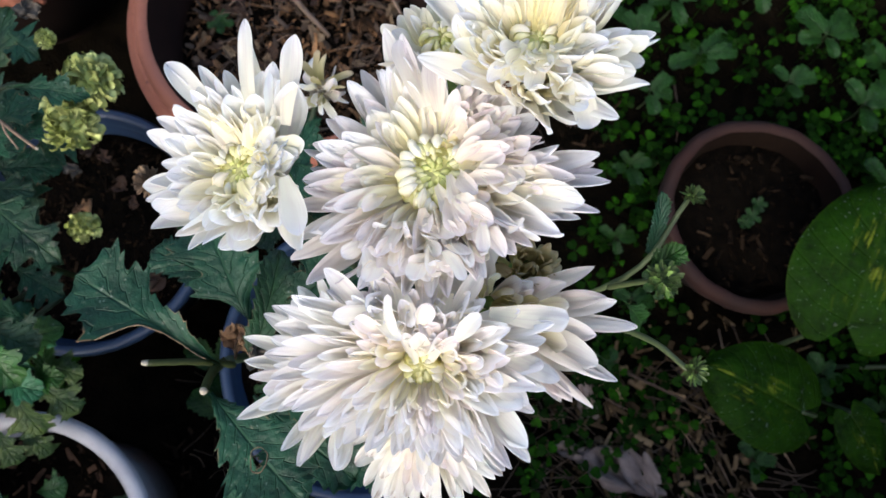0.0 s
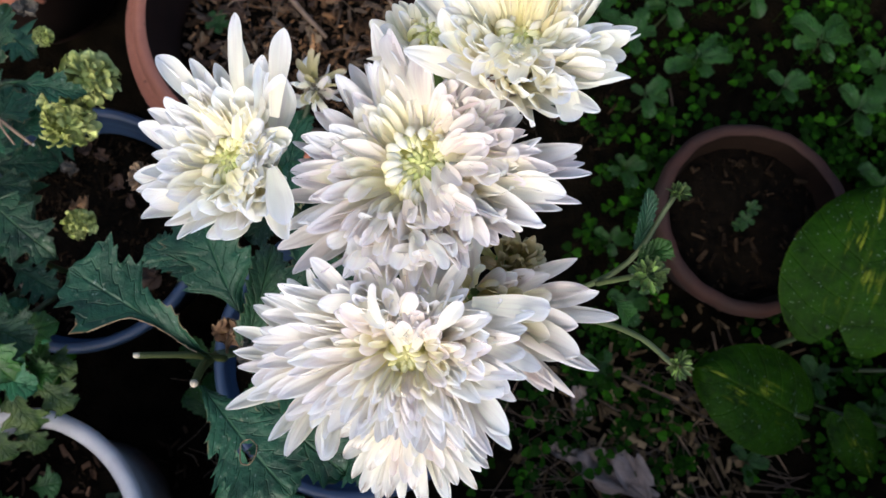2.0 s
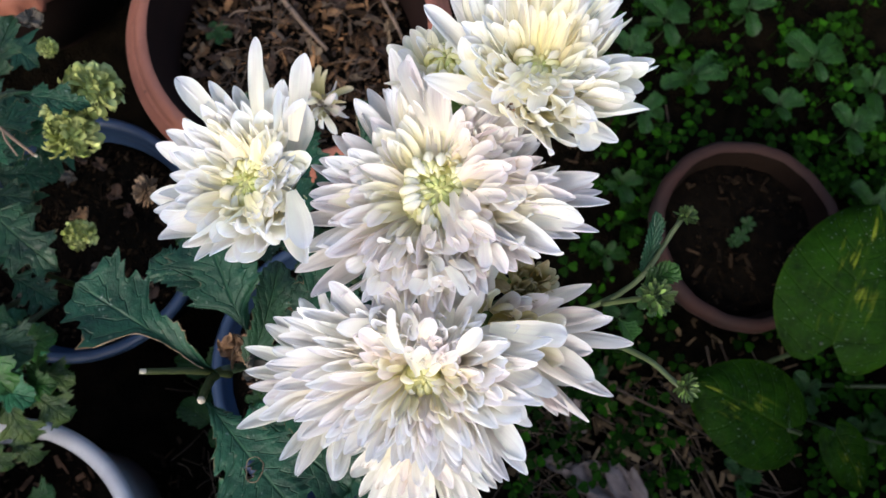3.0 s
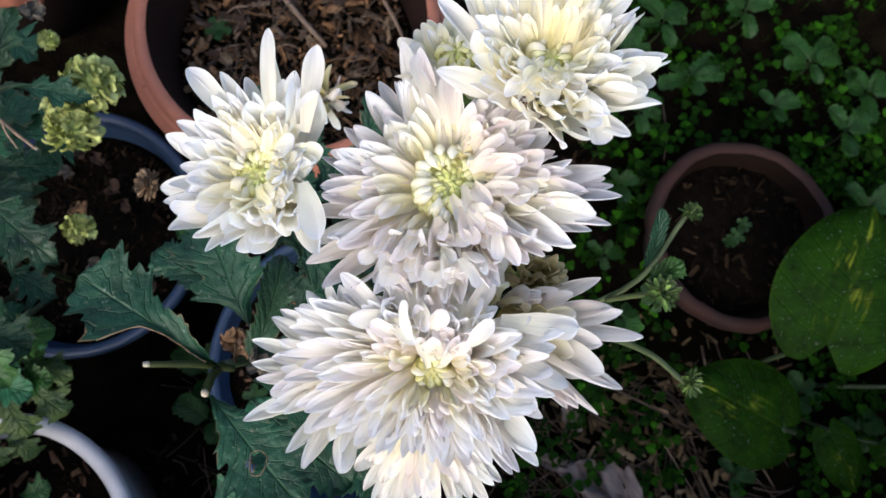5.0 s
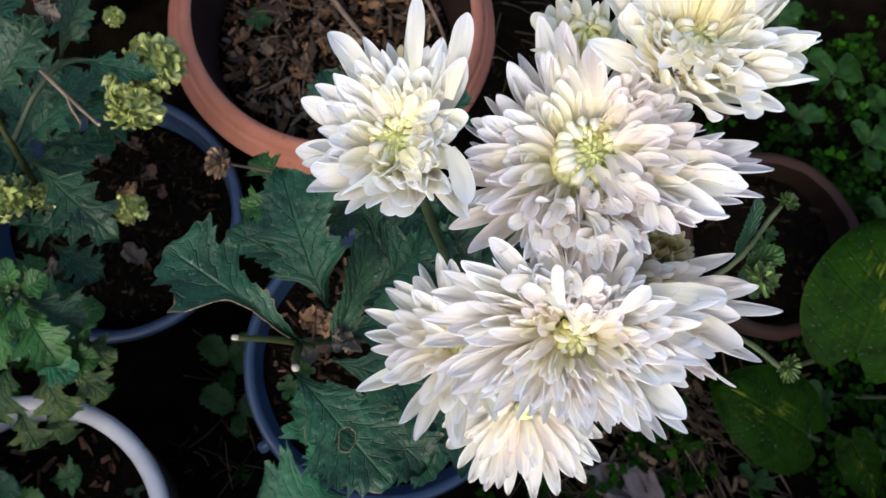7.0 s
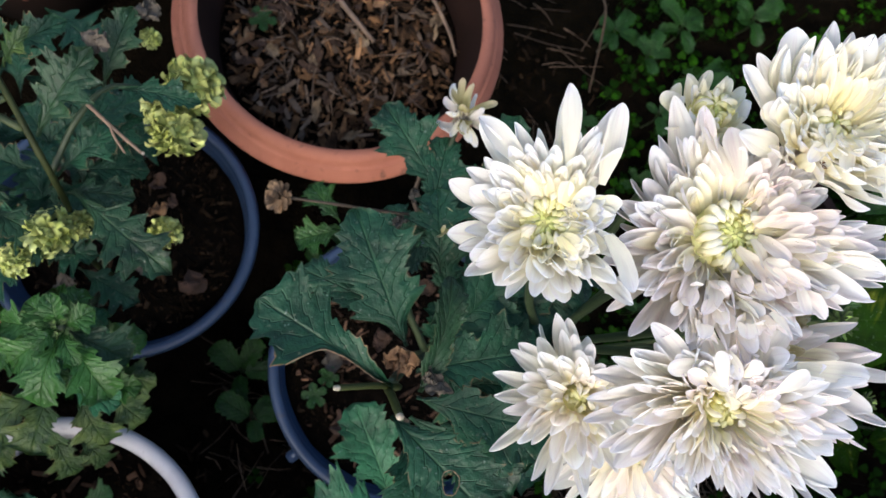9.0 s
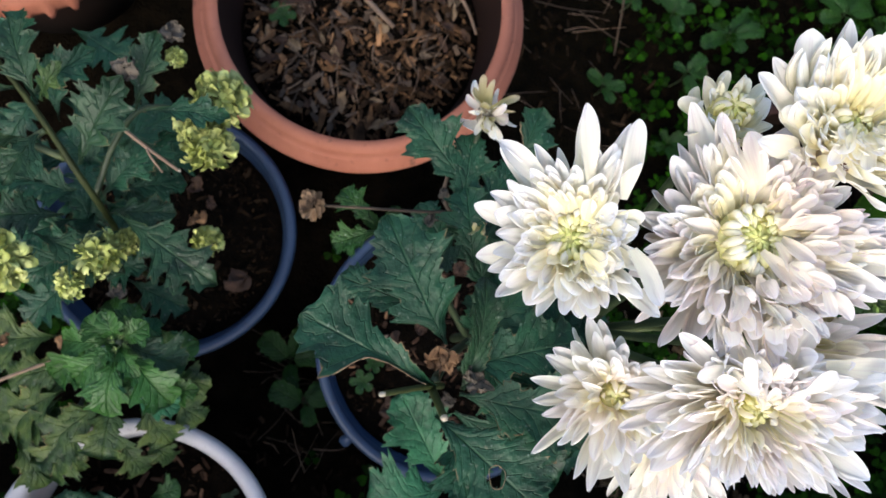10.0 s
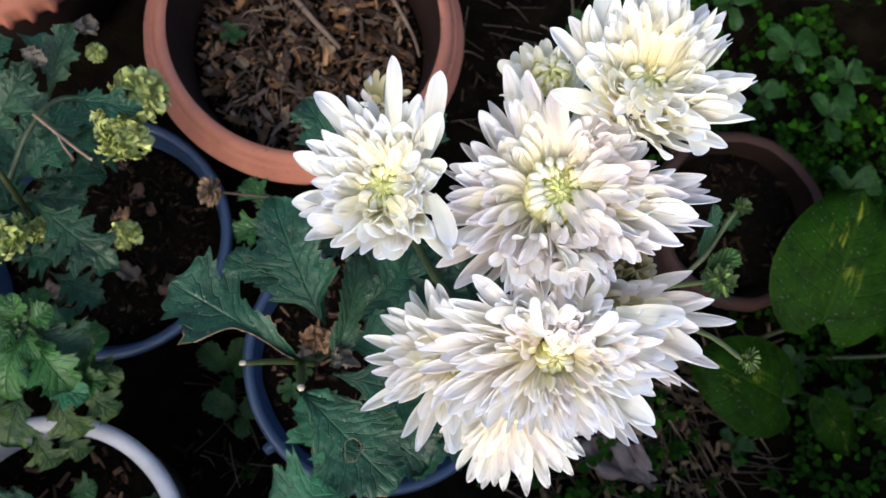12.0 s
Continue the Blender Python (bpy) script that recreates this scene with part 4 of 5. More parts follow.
# stems from the soil to each bloom
fork = (0.0, 0.036, 0.40)
add_stem(plant, [(-0.05, 0.03, 0.125), (-0.050, 0.033, 0.22), (-0.030, 0.033, 0.32), fork], 0.0042, 0.0034, STEM_GREEN)
for f in feet:
    mid = (Vector(fork) * 0.45 + f * 0.55) + Vector((0, 0, -0.03))
    add_stem(plant, [fork, mid, f + Vector((0, 0, -0.012)), f + Vector((0, 0, -0.003))], 0.0026, 0.0020, STEM_GREEN)
tagged(plant, group="chrysanthemum plants")

# dark lobed leaves
add_leaf(plant, (-0.103, 0.010, 0.462), (-0.172, 0.053, 0.478), 0.048, LEAF_DARK, 21, 8, "dark green leaf with an eaten, browned edge", lobes=3, cut=0.30, arch=0.06, stalk=0.08, torn=(-1, 0.08, 0.60), wide_at=0.70)
add_leaf(plant, (-0.093, 0.032, 0.440), (-0.124, 0.108, 0.445), 0.052, LEAF_DARK, 22, -10, lobes=3, cut=0.30, arch=0.10, stalk=0.05, wide_at=0.5)
add_leaf(plant, (-0.098, 0.050, 0.438), (-0.153, 0.075, 0.430), 0.034, LEAF_DARK, 23, 5, lobes=2, cut=0.4, arch=0.05, stalk=0.1)
add_leaf(plant, (-0.089, 0.008, 0.460), (-0.073, 0.068, 0.470), 0.028, LEAF_GREY, 24, 25, lobes=2, cut=0.3, arch=0.12, fold=0.3, stalk=0.06, wide_at=0.6)
add_leaf(plant, (-0.104, -0.004, 0.470), (-0.054, -0.054, 0.490), 0.043, LEAF_DARK, 25, 0, "dark green leaf with a round hole eaten through", lobes=4, cut=0.14, teeth=13, arch=0.06, stalk=0.06, wide_at=0.55, hole=(0.60, 0.55, 0.0048), nv=110, nu=36)
add_leaf(plant, (-0.079, -0.083, 0.280), (-0.142, -0.087, 0.290), 0.066, LEAF_MID, 26, 6, lobes=3, cut=0.36, arch=0.12, stalk=0.06)
add_leaf(plant, (-0.082, -0.075, 0.280), (-0.112, -0.006, 0.300), 0.060, LEAF_MID, 27, 0, lobes=3, cut=0.36, arch=0.1, stalk=0.06)
add_leaf(plant, (-0.070, 0.123, 0.420), (-0.108, 0.176, 0.430), 0.040, LEAF_DARK, 28, -6, lobes=3, cut=0.4, arch=0.08, stalk=0.05)
add_leaf(plant, (-0.048, 0.128, 0.410), (-0.024, 0.175, 0.430), 0.034, LEAF_DARK, 29, 10, "dark leaf eaten to lace along one side", lobes=3, cut=0.45, arch=0.08, stalk=0.08, torn=(-1, 0.3, 0.7))
add_leaf(plant, (-0.066, 0.108, 0.420), (-0.098, 0.080, 0.420), 0.028, LEAF_GREY, 30, 0, lobes=2, cut=0.35, arch=0.1, stalk=0.08, hole=(0.55, 0.5, 0.003))
for k, (b, e, w) in enumerate((
        ((-0.064, 0.018, 0.38), (-0.004, 0.047, 0.40), 0.046), ((-0.056, -0.005, 0.37), (-0.008, -0.002, 0.40), 0.048), ((-0.065, -0.011, 0.38), (-0.032, -0.042, 0.40), 0.042),
        ((-0.070, 0.048, 0.38), (-0.044, 0.072, 0.40), 0.034), ((-0.055, 0.101, 0.38), (-0.020, 0.075, 0.40), 0.036), ((-0.061, 0.014, 0.36), (-0.060, 0.066, 0.37), 0.036),
        ((-0.085, -0.024, 0.38), (-0.079, -0.066, 0.40), 0.040), ((-0.04, 0.03, 0.36), (0.03, 0.075, 0.37), 0.05), ((-0.04, 0.02, 0.36), (0.035, 0.01, 0.37), 0.05),
        ((-0.05, 0.0, 0.36), (0.01, -0.05, 0.36), 0.05), ((-0.06, 0.09, 0.39), (-0.03, 0.125, 0.40), 0.034), ((-0.05, 0.04, 0.40), (-0.010, 0.09, 0.45), 0.04),
        ((-0.075, 0.085, 0.37), (-0.10, 0.125, 0.38), 0.032), ((-0.06, -0.02, 0.34), (-0.02, -0.065, 0.33), 0.044))):
    add_leaf(plant, b, e, w, LEAF_DARK, 40 + k, random.Random(k).uniform(-14, 14), lobes=3, cut=0.30, arch=0.1, stalk=0.08)
for k, (b, e, w) in enumerate((((-0.088, 0.018, 0.445), (-0.018, 0.030, 0.452), 0.052), ((-0.088, 0.004, 0.448), (-0.014, -0.012, 0.455), 0.052), ((-0.082, 0.032, 0.440), (-0.030, 0.078, 0.445), 0.048),
                              ((-0.090, -0.006, 0.440), (-0.034, -0.050, 0.440), 0.048), ((-0.060, 0.012, 0.430), (0.005, 0.012, 0.440), 0.046), ((-0.060, 0.060, 0.420), (-0.005, 0.050, 0.435), 0.044))):
    add_leaf(plant, b, e, w, LEAF_DARK, 330 + k, (-10, 8, 12, -6, 4, -8)[k], lobes=3, cut=0.4, arch=0.1, stalk=0.06)
rnd = random.Random(12)
for k in range(22):
    a = rnd.uniform(-1.9, 1.6)
    b = Vector((-0.05 + rnd.uniform(-0.015, 0.015), 0.03 + rnd.uniform(-0.02, 0.03), rnd.uniform(0.37, 0.43)))
    ln = rnd.uniform(0.05, 0.07)
    add_leaf(plant, b, b + Vector((ln * math.cos(a), ln * math.sin(a), rnd.uniform(0.0, 0.03))), ln * 0.7, LEAF_DARK, 500 + k, rnd.uniform(-15, 15), lobes=3, cut=0.45, arch=0.12, stalk=0.1)
for k, (b, e, w) in enumerate((((-0.078, 0.108, 0.418), (-0.068, 0.160, 0.425), 0.034), ((-0.074, 0.104, 0.415), (-0.040, 0.140, 0.42), 0.034), ((-0.130, 0.112, 0.385), (-0.150, 0.135, 0.385), 0.024), ((-0.128, 0.108, 0.38), (-0.158, 0.100, 0.375), 0.026))):
    add_leaf(plant, b, e, w, LEAF_DARK if k < 2 else LEAF_GROUND, 350 + k, 0, lobes=3, cut=0.4, arch=0.08, stalk=0.08)
rnd = random.Random(71)
for k in range(11):
    b = Vector((-0.078 + 0.05 * rnd.random(), 0.022 + 0.06 * rnd.random(), rnd.uniform(0.40, 0.44)))
    a, ln = rnd.uniform(-1.2, 1.8), rnd.uniform(0.035, 0.052)
    add_leaf(plant, b, b + Vector((ln * math.cos(a), ln * math.sin(a), rnd.uniform(-0.005, 0.015))), ln * 0.75, LEAF_DARK, 800 + k, rnd.uniform(-15, 15), lobes=3, cut=0.4, arch=0.1, stalk=0.1)
# petal-like tip leaf and small leaves by the green buds
add_leaf(plant, (0.107, 0.060, 0.505), (0.107, 0.084, 0.530), 0.008, LEAF_DARK, 60, 0, lobes=1, cut=0.1, stalk=0.05)
add_leaf(plant, (0.098, 0.040, 0.490), (0.112, 0.030, 0.470), 0.018, LEAF_GROUND, 61, 0, lobes=2, cut=0.3)
add_leaf(plant, (0.100, 0.050, 0.520), (0.112, 0.058, 0.540), 0.016, LEAF_GROUND, 62, 0, lobes=2, cut=0.3)
# cut stubs with pale pith, dead leaf, dried and withered heads
add_stem(plant, [(-0.098, 0.010, 0.452), (-0.112, 0.011, 0.470), (-0.132, 0.010, 0.484)], 0.0019, 0.0015, STEM_OLIVE, "cut green side shoot", "stub")
add_stem(plant, [(-0.105, 0.012, 0.445), (-0.104, 0.006, 0.470), (-0.102, -0.003, 0.490)], 0.0025, 0.0021, STEM_OLIVE, "cut green stem", "stub")
add_stem(plant, [(-0.1315, 0.010, 0.4838), (-0.1325, 0.010, 0.4846), (-0.1335, 0.010, 0.4852)], 0.0015, 0.0012, CUT_PITH, "pale cut end", "cut_end")
add_stem(plant, [(-0.1022, -0.0028, 0.4895), (-0.1020, -0.0031, 0.4905), (-0.1018, -0.0034, 0.4914)], 0.0020, 0.0017, CUT_PITH, "pale cut end", "cut_end")
add_stem(plant, [(-0.060, 0.030, 0.30), (-0.085, 0.022, 0.38), (-0.102, 0.012, 0.450)], 0.0032, 0.0026, STEM_GREEN)
add_stem(plant, [(-0.055, 0.035, 0.26), (-0.078, 0.075, 0.30), (-0.082, 0.108, 0.36), (-0.072, 0.140, 0.415), (-0.062, 0.168, 0.430)], 0.0030, 0.0016, STEM_GREEN)
add_stem(plant, [(-0.072, 0.115, 0.402), (-0.100, 0.116, 0.402), (-0.135, 0.119, 0.404), (-0.163, 0.121, 0.407)], 0.0011, 0.0008, STEM_BROWN, "thin dry flower stalk")
add_stem(plant, [(-0.080, 0.112, 0.40), (-0.086, 0.125, 0.405), (-0.083, 0.140, 0.41), (-0.088, 0.150, 0.41)], 0.0014, 0.0010, STEM_DRY, "dry side twig")
add_head(plant, "dried_flower_head", (-0.168, 0.1215, 0.406), scale_ball(46, 0.0075, 0.004, 0.0045, 71, 1.2, 0.85), DRY_BUD, "shrivelled brown flower head", (0, -50, 0))
for k, (at, n, r) in enumerate((((-0.099, 0.026, 0.447), 16, 0.0048), ((-0.094, 0.022, 0.446), 12, 0.0042), ((-0.072, 0.046, 0.462), 6, 0.003), ((-0.081, 0.011, 0.470), 14, 0.004), ((-0.093, 0.110, 0.402), 8, 0.0035), ((-0.084, 0.015, 0.468), 8, 0.003), ((-0.086, 0.124, 0.418), 8, 0.003))):
    add_head(plant, "dead_leaf", at, crumple(r * 2.7, 80 + k), DRY_LEAF if k < 3 else DEAD_GREY, "crumpled dead brown leaf", (20, 10 * k, 40 * k))
rnd = random.Random(5)
wither = new("withered_bloom", to_mesh("withered_bloom", scale_ball(40, 0.005, 0.004, 0.003, 90), CUT_PITH))
tagged(wither, "withered white bloom with shrunken petals")
under(wither, plant, Matrix.Translation((-0.060, 0.170, 0.432)))
for k in range(34):
    a = rnd.uniform(0, 6.283)
    th = rnd.uniform(0.25, 1.0)
    d = Vector((math.cos(a), math.sin(a), 0))
    put_petal(wither, ("wilted", "curl", "mid")[k % 3], rnd, Vector((-0.060, 0.170, 0.434)) + d * 0.003, Vector((-0.060, 0.170, 0.438)) + d * rnd.uniform(0.006, 0.021) + Vector((rnd.gauss(0, 0.004), rnd.gauss(0, 0.004), rnd.uniform(-0.012, 0.012))), d * 0.3 + Vector((0, 0, 1)), rnd.uniform(0.004, 0.007), 0.9)
for k in range(8):
    b = Vector((-0.068, 0.106, 0.428)) + Vector((rnd.uniform(-0.004, 0.004), rnd.uniform(-0.008, 0.008), 0))
    put_petal(wither, "wilted", rnd, b, b + Vector((rnd.uniform(-0.006, 0.006), rnd.uniform(-0.012, 0.010), rnd.uniform(-0.002, 0.006))), (rnd.uniform(-1, 1), rnd.uniform(-1, 1), 0.5), 0.003)

# browned petal scraps caught on the blooms
for k, (at, size) in enumerate((((0.0490, 0.0858, 0.6150), 0.0055), ((0.0256, 0.0901, 0.6320), 0.0028), ((0.0235, 0.0937, 0.6050), 0.0040))):
    add_head(plant, "browned_petal", at, crumple(size, 470 + k), (BROWN_LEAF, DRY_LEAF, DEAD_GREY)[k], "shrivelled brown petal scrap", (15, 30 * k, 50 * k))

# green buds on their stalks
add_stem(plant, [(0.0, 0.036, 0.37), (0.04, 0.035, 0.42), (0.096, 0.050, 0.500), (0.118, 0.081, 0.530)], 0.0019, 0.0011, STEM_PALE)
add_stem(plant, [(0.090, 0.046, 0.495), (0.097, 0.045, 0.52), (0.102, 0.044, 0.534)], 0.0014, 0.0012, STEM_PALE)
add_stem(plant, [(0.04, 0.035, 0.42), (0.08, 0.030, 0.485), (0.100, 0.020, 0.518), (0.113, 0.006, 0.531)], 0.0016, 0.0012, STEM_PALE)
for k, (at, r, tilt) in enumerate((((0.119, 0.082, 0.534), 0.0042, (0, 35, 60)), ((0.103, 0.044, 0.538), 0.0060, (0, 5, 0)), ((0.1145, 0.0055, 0.535), 0.0048, (0, 35, -40)))):
    add_head(plant, "flower_bud", at, scale_ball(70, r * 1.05, r * 0.28, r * 0.30, 100 + k, 0.9, 0.8, -0.3), BUD_GREEN, "tight green flower bud", tilt)
for k in range(7):
    a = k * 0.9
    add_leaf(plant, (0.103, 0.044, 0.534), (0.103 + 0.0085 * math.cos(a), 0.044 + 0.0085 * math.sin(a), 0.531), 0.0042, LEAF_GROUND, 110 + k, 0, lobes=1, cut=0.1, stalk=0.02, nv=12)

# ---- the yellow-budded chrysanthemum ----
yellow = group_root("chrysanthemum_plant", (-0.32, 0.10, 0.13), "grey-green chrysanthemum with lime-yellow heads and mottled lower leaves", "plant", "chrysanthemum plants")
add_stem(yellow, [(-0.325, 0.10, 0.125), (-0.315, 0.10, 0.24), (-0.308, 0.127, 0.345), (-0.315, 0.151, 0.385), (-0.335, 0.188, 0.398), (-0.356, 0.220, 0.405), (-0.38, 0.26, 0.41)], 0.0026, 0.0016, STEM_OLIVE)
add_stem(yellow, [(-0.322, 0.16, 0.385), (-0.345, 0.168, 0.395), (-0.37, 0.165, 0.40)], 0.0024, 0.0018, STEM_PALE)
add_stem(yellow, [(-0.33, 0.175, 0.395), (-0.35, 0.165, 0.39), (-0.372, 0.150, 0.385)], 0.0020, 0.0016, STEM_PALE)
add_stem(yellow, [(-0.318, 0.09, 0.20), (-0.312, 0.06, 0.28), (-0.304, 0.043, 0.338)], 0.0030, 0.0022, STEM_GREEN)
add_stem(yellow, [(-0.33, 0.08, 0.16), (-0.35, 0.03, 0.22), (-0.36, -0.01, 0.26)], 0.0026, 0.0018, STEM_GREEN)
add_stem(yellow, [(-0.312, 0.14, 0.36), (-0.295, 0.172, 0.375), (-0.275, 0.195, 0.375), (-0.240, 0.195, 0.357)], 0.0022, 0.0014, STEM_GREEN)
add_stem(yellow, [(-0.296, 0.186, 0.392), (-0.275, 0.168, 0.378), (-0.257, 0.154, 0.368)], 0.0014, 0.0010, STEM_DRY, "thin bare brown twig", "twig")
add_stem(yellow, [(-0.275, 0.168, 0.378), (-0.272, 0.161, 0.377), (-0.266, 0.152, 0.372)], 0.0009, 0.0006, STEM_DRY, "side twig", "twig")
add_stem(yellow, [(-0.257, 0.1545, 0.3683), (-0.2564, 0.154, 0.3678), (-0.2558, 0.1535, 0.3674)], 0.0012, 0.0009, CUT_PITH, "pale cut end", "cut_end")
add_stem(yellow, [(-0.42, 0.012, 0.30), (-0.385, 0.024, 0.305), (-0.352, 0.034, 0.31)], 0.0014, 0.0011, STEM_DRY, "dark bare twig", "twig")
for k, (b, e, w, mat, roll) in enumerate((
        ((-0.299, 0.129, 0.36), (-0.234, 0.077, 0.362), 0.046, LEAF_GREY, 0), ((-0.350, 0.116, 0.36), (-0.294, 0.088, 0.36), 0.042, LEAF_GREY, -8), ((-0.312, 0.154, 0.39), (-0.276, 0.201, 0.42), 0.040, LEAF_GREY, 8),
        ((-0.274, 0.192, 0.38), (-0.222, 0.188, 0.372), 0.026, LEAF_DARK, 0), ((-0.278, 0.188, 0.39), (-0.259, 0.233, 0.41), 0.032, LEAF_GREY, 10), ((-0.332, 0.190, 0.40), (-0.346, 0.242, 0.41), 0.036, LEAF_GREY, 0),
        ((-0.330, 0.192, 0.40), (-0.309, 0.207, 0.425), 0.022, LEAF_PALE, 0), ((-0.331, 0.176, 0.395), (-0.352, 0.140, 0.40), 0.034, LEAF_GREY, 0), ((-0.340, 0.170, 0.40), (-0.366, 0.156, 0.415), 0.024, LEAF_PALE, 20),
        ((-0.311, 0.140, 0.35), (-0.277, 0.171, 0.362), 0.034, LEAF_DARK, 0), ((-0.308, 0.130, 0.35), (-0.262, 0.128, 0.352), 0.032, LEAF_GREY, -6), ((-0.335, 0.130, 0.35), (-0.378, 0.128, 0.365), 0.040, LEAF_GREY, 0),
        ((-0.325, 0.112, 0.34), (-0.362, 0.086, 0.345), 0.040, LEAF_DARK, 0), ((-0.345, 0.20, 0.40), (-0.392, 0.196, 0.41), 0.040, LEAF_GREY, 0), ((-0.34, 0.20, 0.39), (-0.298, 0.225, 0.40), 0.030, LEAF_DARK, 12), ((-0.305, 0.15, 0.33), (-0.262, 0.155, 0.32), 0.034, LEAF_DARK, 0),
        ((-0.345, 0.15, 0.36), (-0.395, 0.16, 0.37), 0.040, LEAF_DARK, 0), ((-0.31, 0.175, 0.34), (-0.25, 0.21, 0.33), 0.038, LEAF_DARK, 0), ((-0.335, 0.10, 0.30), (-0.38, 0.06, 0.30), 0.046, LEAF_DARK, 0), ((-0.315, 0.09, 0.28), (-0.27, 0.065, 0.28), 0.04, LEAF_DARK, 0))):
    add_leaf(yellow, b, e, w * 0.90, mat, 130 + k, roll, lobes=4 if w > 0.038 else 3, cut=0.50, arch=0.10, stalk=0.10, wide_at=0.55)
for k, (b, e, w) in enumerate((((-0.302, 0.156, 0.330), (-0.266, 0.193, 0.335), 0.036), ((-0.307, 0.160, 0.330), (-0.288, 0.208, 0.335), 0.036), ((-0.335, 0.150, 0.31), (-0.385, 0.165, 0.32), 0.042), ((-0.345, 0.135, 0.30), (-0.388, 0.118, 0.31), 0.042), ((-0.325, 0.165, 0.30), (-0.352, 0.200, 0.31), 0.038), ((-0.320, 0.160, 0.30), (-0.296, 0.205, 0.31), 0.036), ((-0.335, 0.140, 0.29), (-0.345, 0.110, 0.30), 0.034))):
    add_leaf(yellow, b, e, w, LEAF_DARK, 650 + k, 0, lobes=3, cut=0.45, arch=0.1, stalk=0.1, wide_at=0.55)
rnd = random.Random(14)
for k in range(24):
    q = rnd.random()
    b = Vector((-0.31 - 0.08 * q, 0.10 + 0.17 * q, 0.25 + 0.07 * rnd.random())) + Vector((rnd.uniform(-0.03, 0.03), rnd.uniform(-0.03, 0.03), 0))
    a, ln = rnd.uniform(0, 6.283), rnd.uniform(0.04, 0.06)
    add_leaf(yellow, b, b + Vector((ln * math.cos(a), ln * math.sin(a), rnd.uniform(-0.01, 0.02))), ln * 0.72, LEAF_DARK, 600 + k, rnd.uniform(-20, 20), lobes=4, cut=0.55, arch=0.1, stalk=0.1, wide_at=0.55)
# fresh shoot
for k, (e, w) in enumerate((((-0.282, 0.056, 0.343), 0.028), ((-0.309, 0.066, 0.350), 0.026), ((-0.328, 0.060, 0.340), 0.026), ((-0.345, 0.047, 0.330), 0.028), ((-0.338, 0.018, 0.328), 0.034), ((-0.315, -0.010, 0.328), 0.034), ((-0.288, 0.018, 0.348), 0.018), ((-0.262, 0.022, 0.322), 0.044), ((-0.270, -0.004, 0.330), 0.040), ((-0.318, 0.028, 0.346), 0.018), ((-0.292, 0.070, 0.335), 0.024))):
    b = Vector((-0.304, 0.043, 0.334))
    add_leaf(yellow, b + (Vector(e) - b) * 0.08, b + (Vector(e) - b) * 0.95, w * 0.92, LEAF_FRESH if k != 7 else LEAF_GREY, 160 + k, random.Random(k).uniform(-10, 10), lobes=3, teeth=7, cut=0.28, arch=0.22, fold=0.3, stalk=0.06, wide_at=0.62)
rnd = random.Random(91)
for k in range(18):
    a, ln = k * 2.4, rnd.uniform(0.030, 0.044)
    b = Vector((-0.304, 0.028, 0.270 + 0.035 * rnd.random())) + Vector((rnd.uniform(-0.03, 0.03), rnd.uniform(-0.03, 0.02), 0))
    add_leaf(yellow, b, b + Vector((ln * math.cos(a), ln * math.sin(a), rnd.uniform(-0.012, 0.01))), ln * 0.75, LEAF_MID if k % 2 else LEAF_GROUND, 700 + k, rnd.uniform(-15, 15), lobes=3, teeth=7, cut=0.28, arch=0.2, fold=0.3, stalk=0.08, wide_at=0.6)
for k, at in enumerate(((-0.307, 0.045, 0.345), (-0.301, 0.047, 0.346), (-0.305, 0.038, 0.344), (-0.326, 0.051, 0.343))):
    add_head(yellow, "flower_bud", at, scale_ball(12, 0.0017, 0.0012, 0.0014, 180 + k, 0.7, 0.9), BUD_GREEN, "tiny pale green bud")
# mottled lower leaves
for k, (b, e, w) in enumerate((((-0.326, 0.004, 0.28), (-0.386, -0.040, 0.27), 0.056), ((-0.326, 0.000, 0.28), (-0.334, -0.042, 0.28), 0.050), ((-0.31, 0.0, 0.27), (-0.291, -0.038, 0.25), 0.040), ((-0.300, 0.006, 0.26), (-0.266, -0.022, 0.25), 0.034), ((-0.30, 0.02, 0.27), (-0.256, 0.006, 0.27), 0.030),
                           ((-0.36, 0.01, 0.28), (-0.408, -0.012, 0.27), 0.050), ((-0.35, -0.01, 0.28), (-0.374, -0.054, 0.27), 0.050), ((-0.33, -0.03, 0.25), (-0.316, -0.062, 0.235), 0.034), ((-0.36, 0.05, 0.29), (-0.41, 0.05, 0.30), 0.046), ((-0.35, 0.03, 0.28), (-0.40, 0.02, 0.28), 0.046), ((-0.315, -0.03, 0.24), (-0.296, -0.055, 0.225), 0.03))):
    add_leaf(yellow, b, e, w, LEAF_PALE, 200 + k, random.Random(k).uniform(-8, 8), lobes=3, cut=0.45, arch=0.1, stalk=0.1, wide_at=0.62)
rnd = random.Random(23)
for k in range(9):
    b = Vector((-0.375 + rnd.uniform(-0.06, 0.03), -0.005 + rnd.uniform(-0.04, 0.03), 0.25 + 0.03 * rnd.random()))
    a, ln = rnd.uniform(3.3, 5.6), rnd.uniform(0.035, 0.05)
    add_leaf(yellow, b, b + Vector((ln * math.cos(a), ln * math.sin(a), rnd.uniform(-0.02, 0.0))), ln * 0.8, LEAF_PALE, 760 + k, rnd.uniform(-10, 10), lobes=3, teeth=7, cut=0.3, arch=0.1, stalk=0.1, wide_at=0.62)
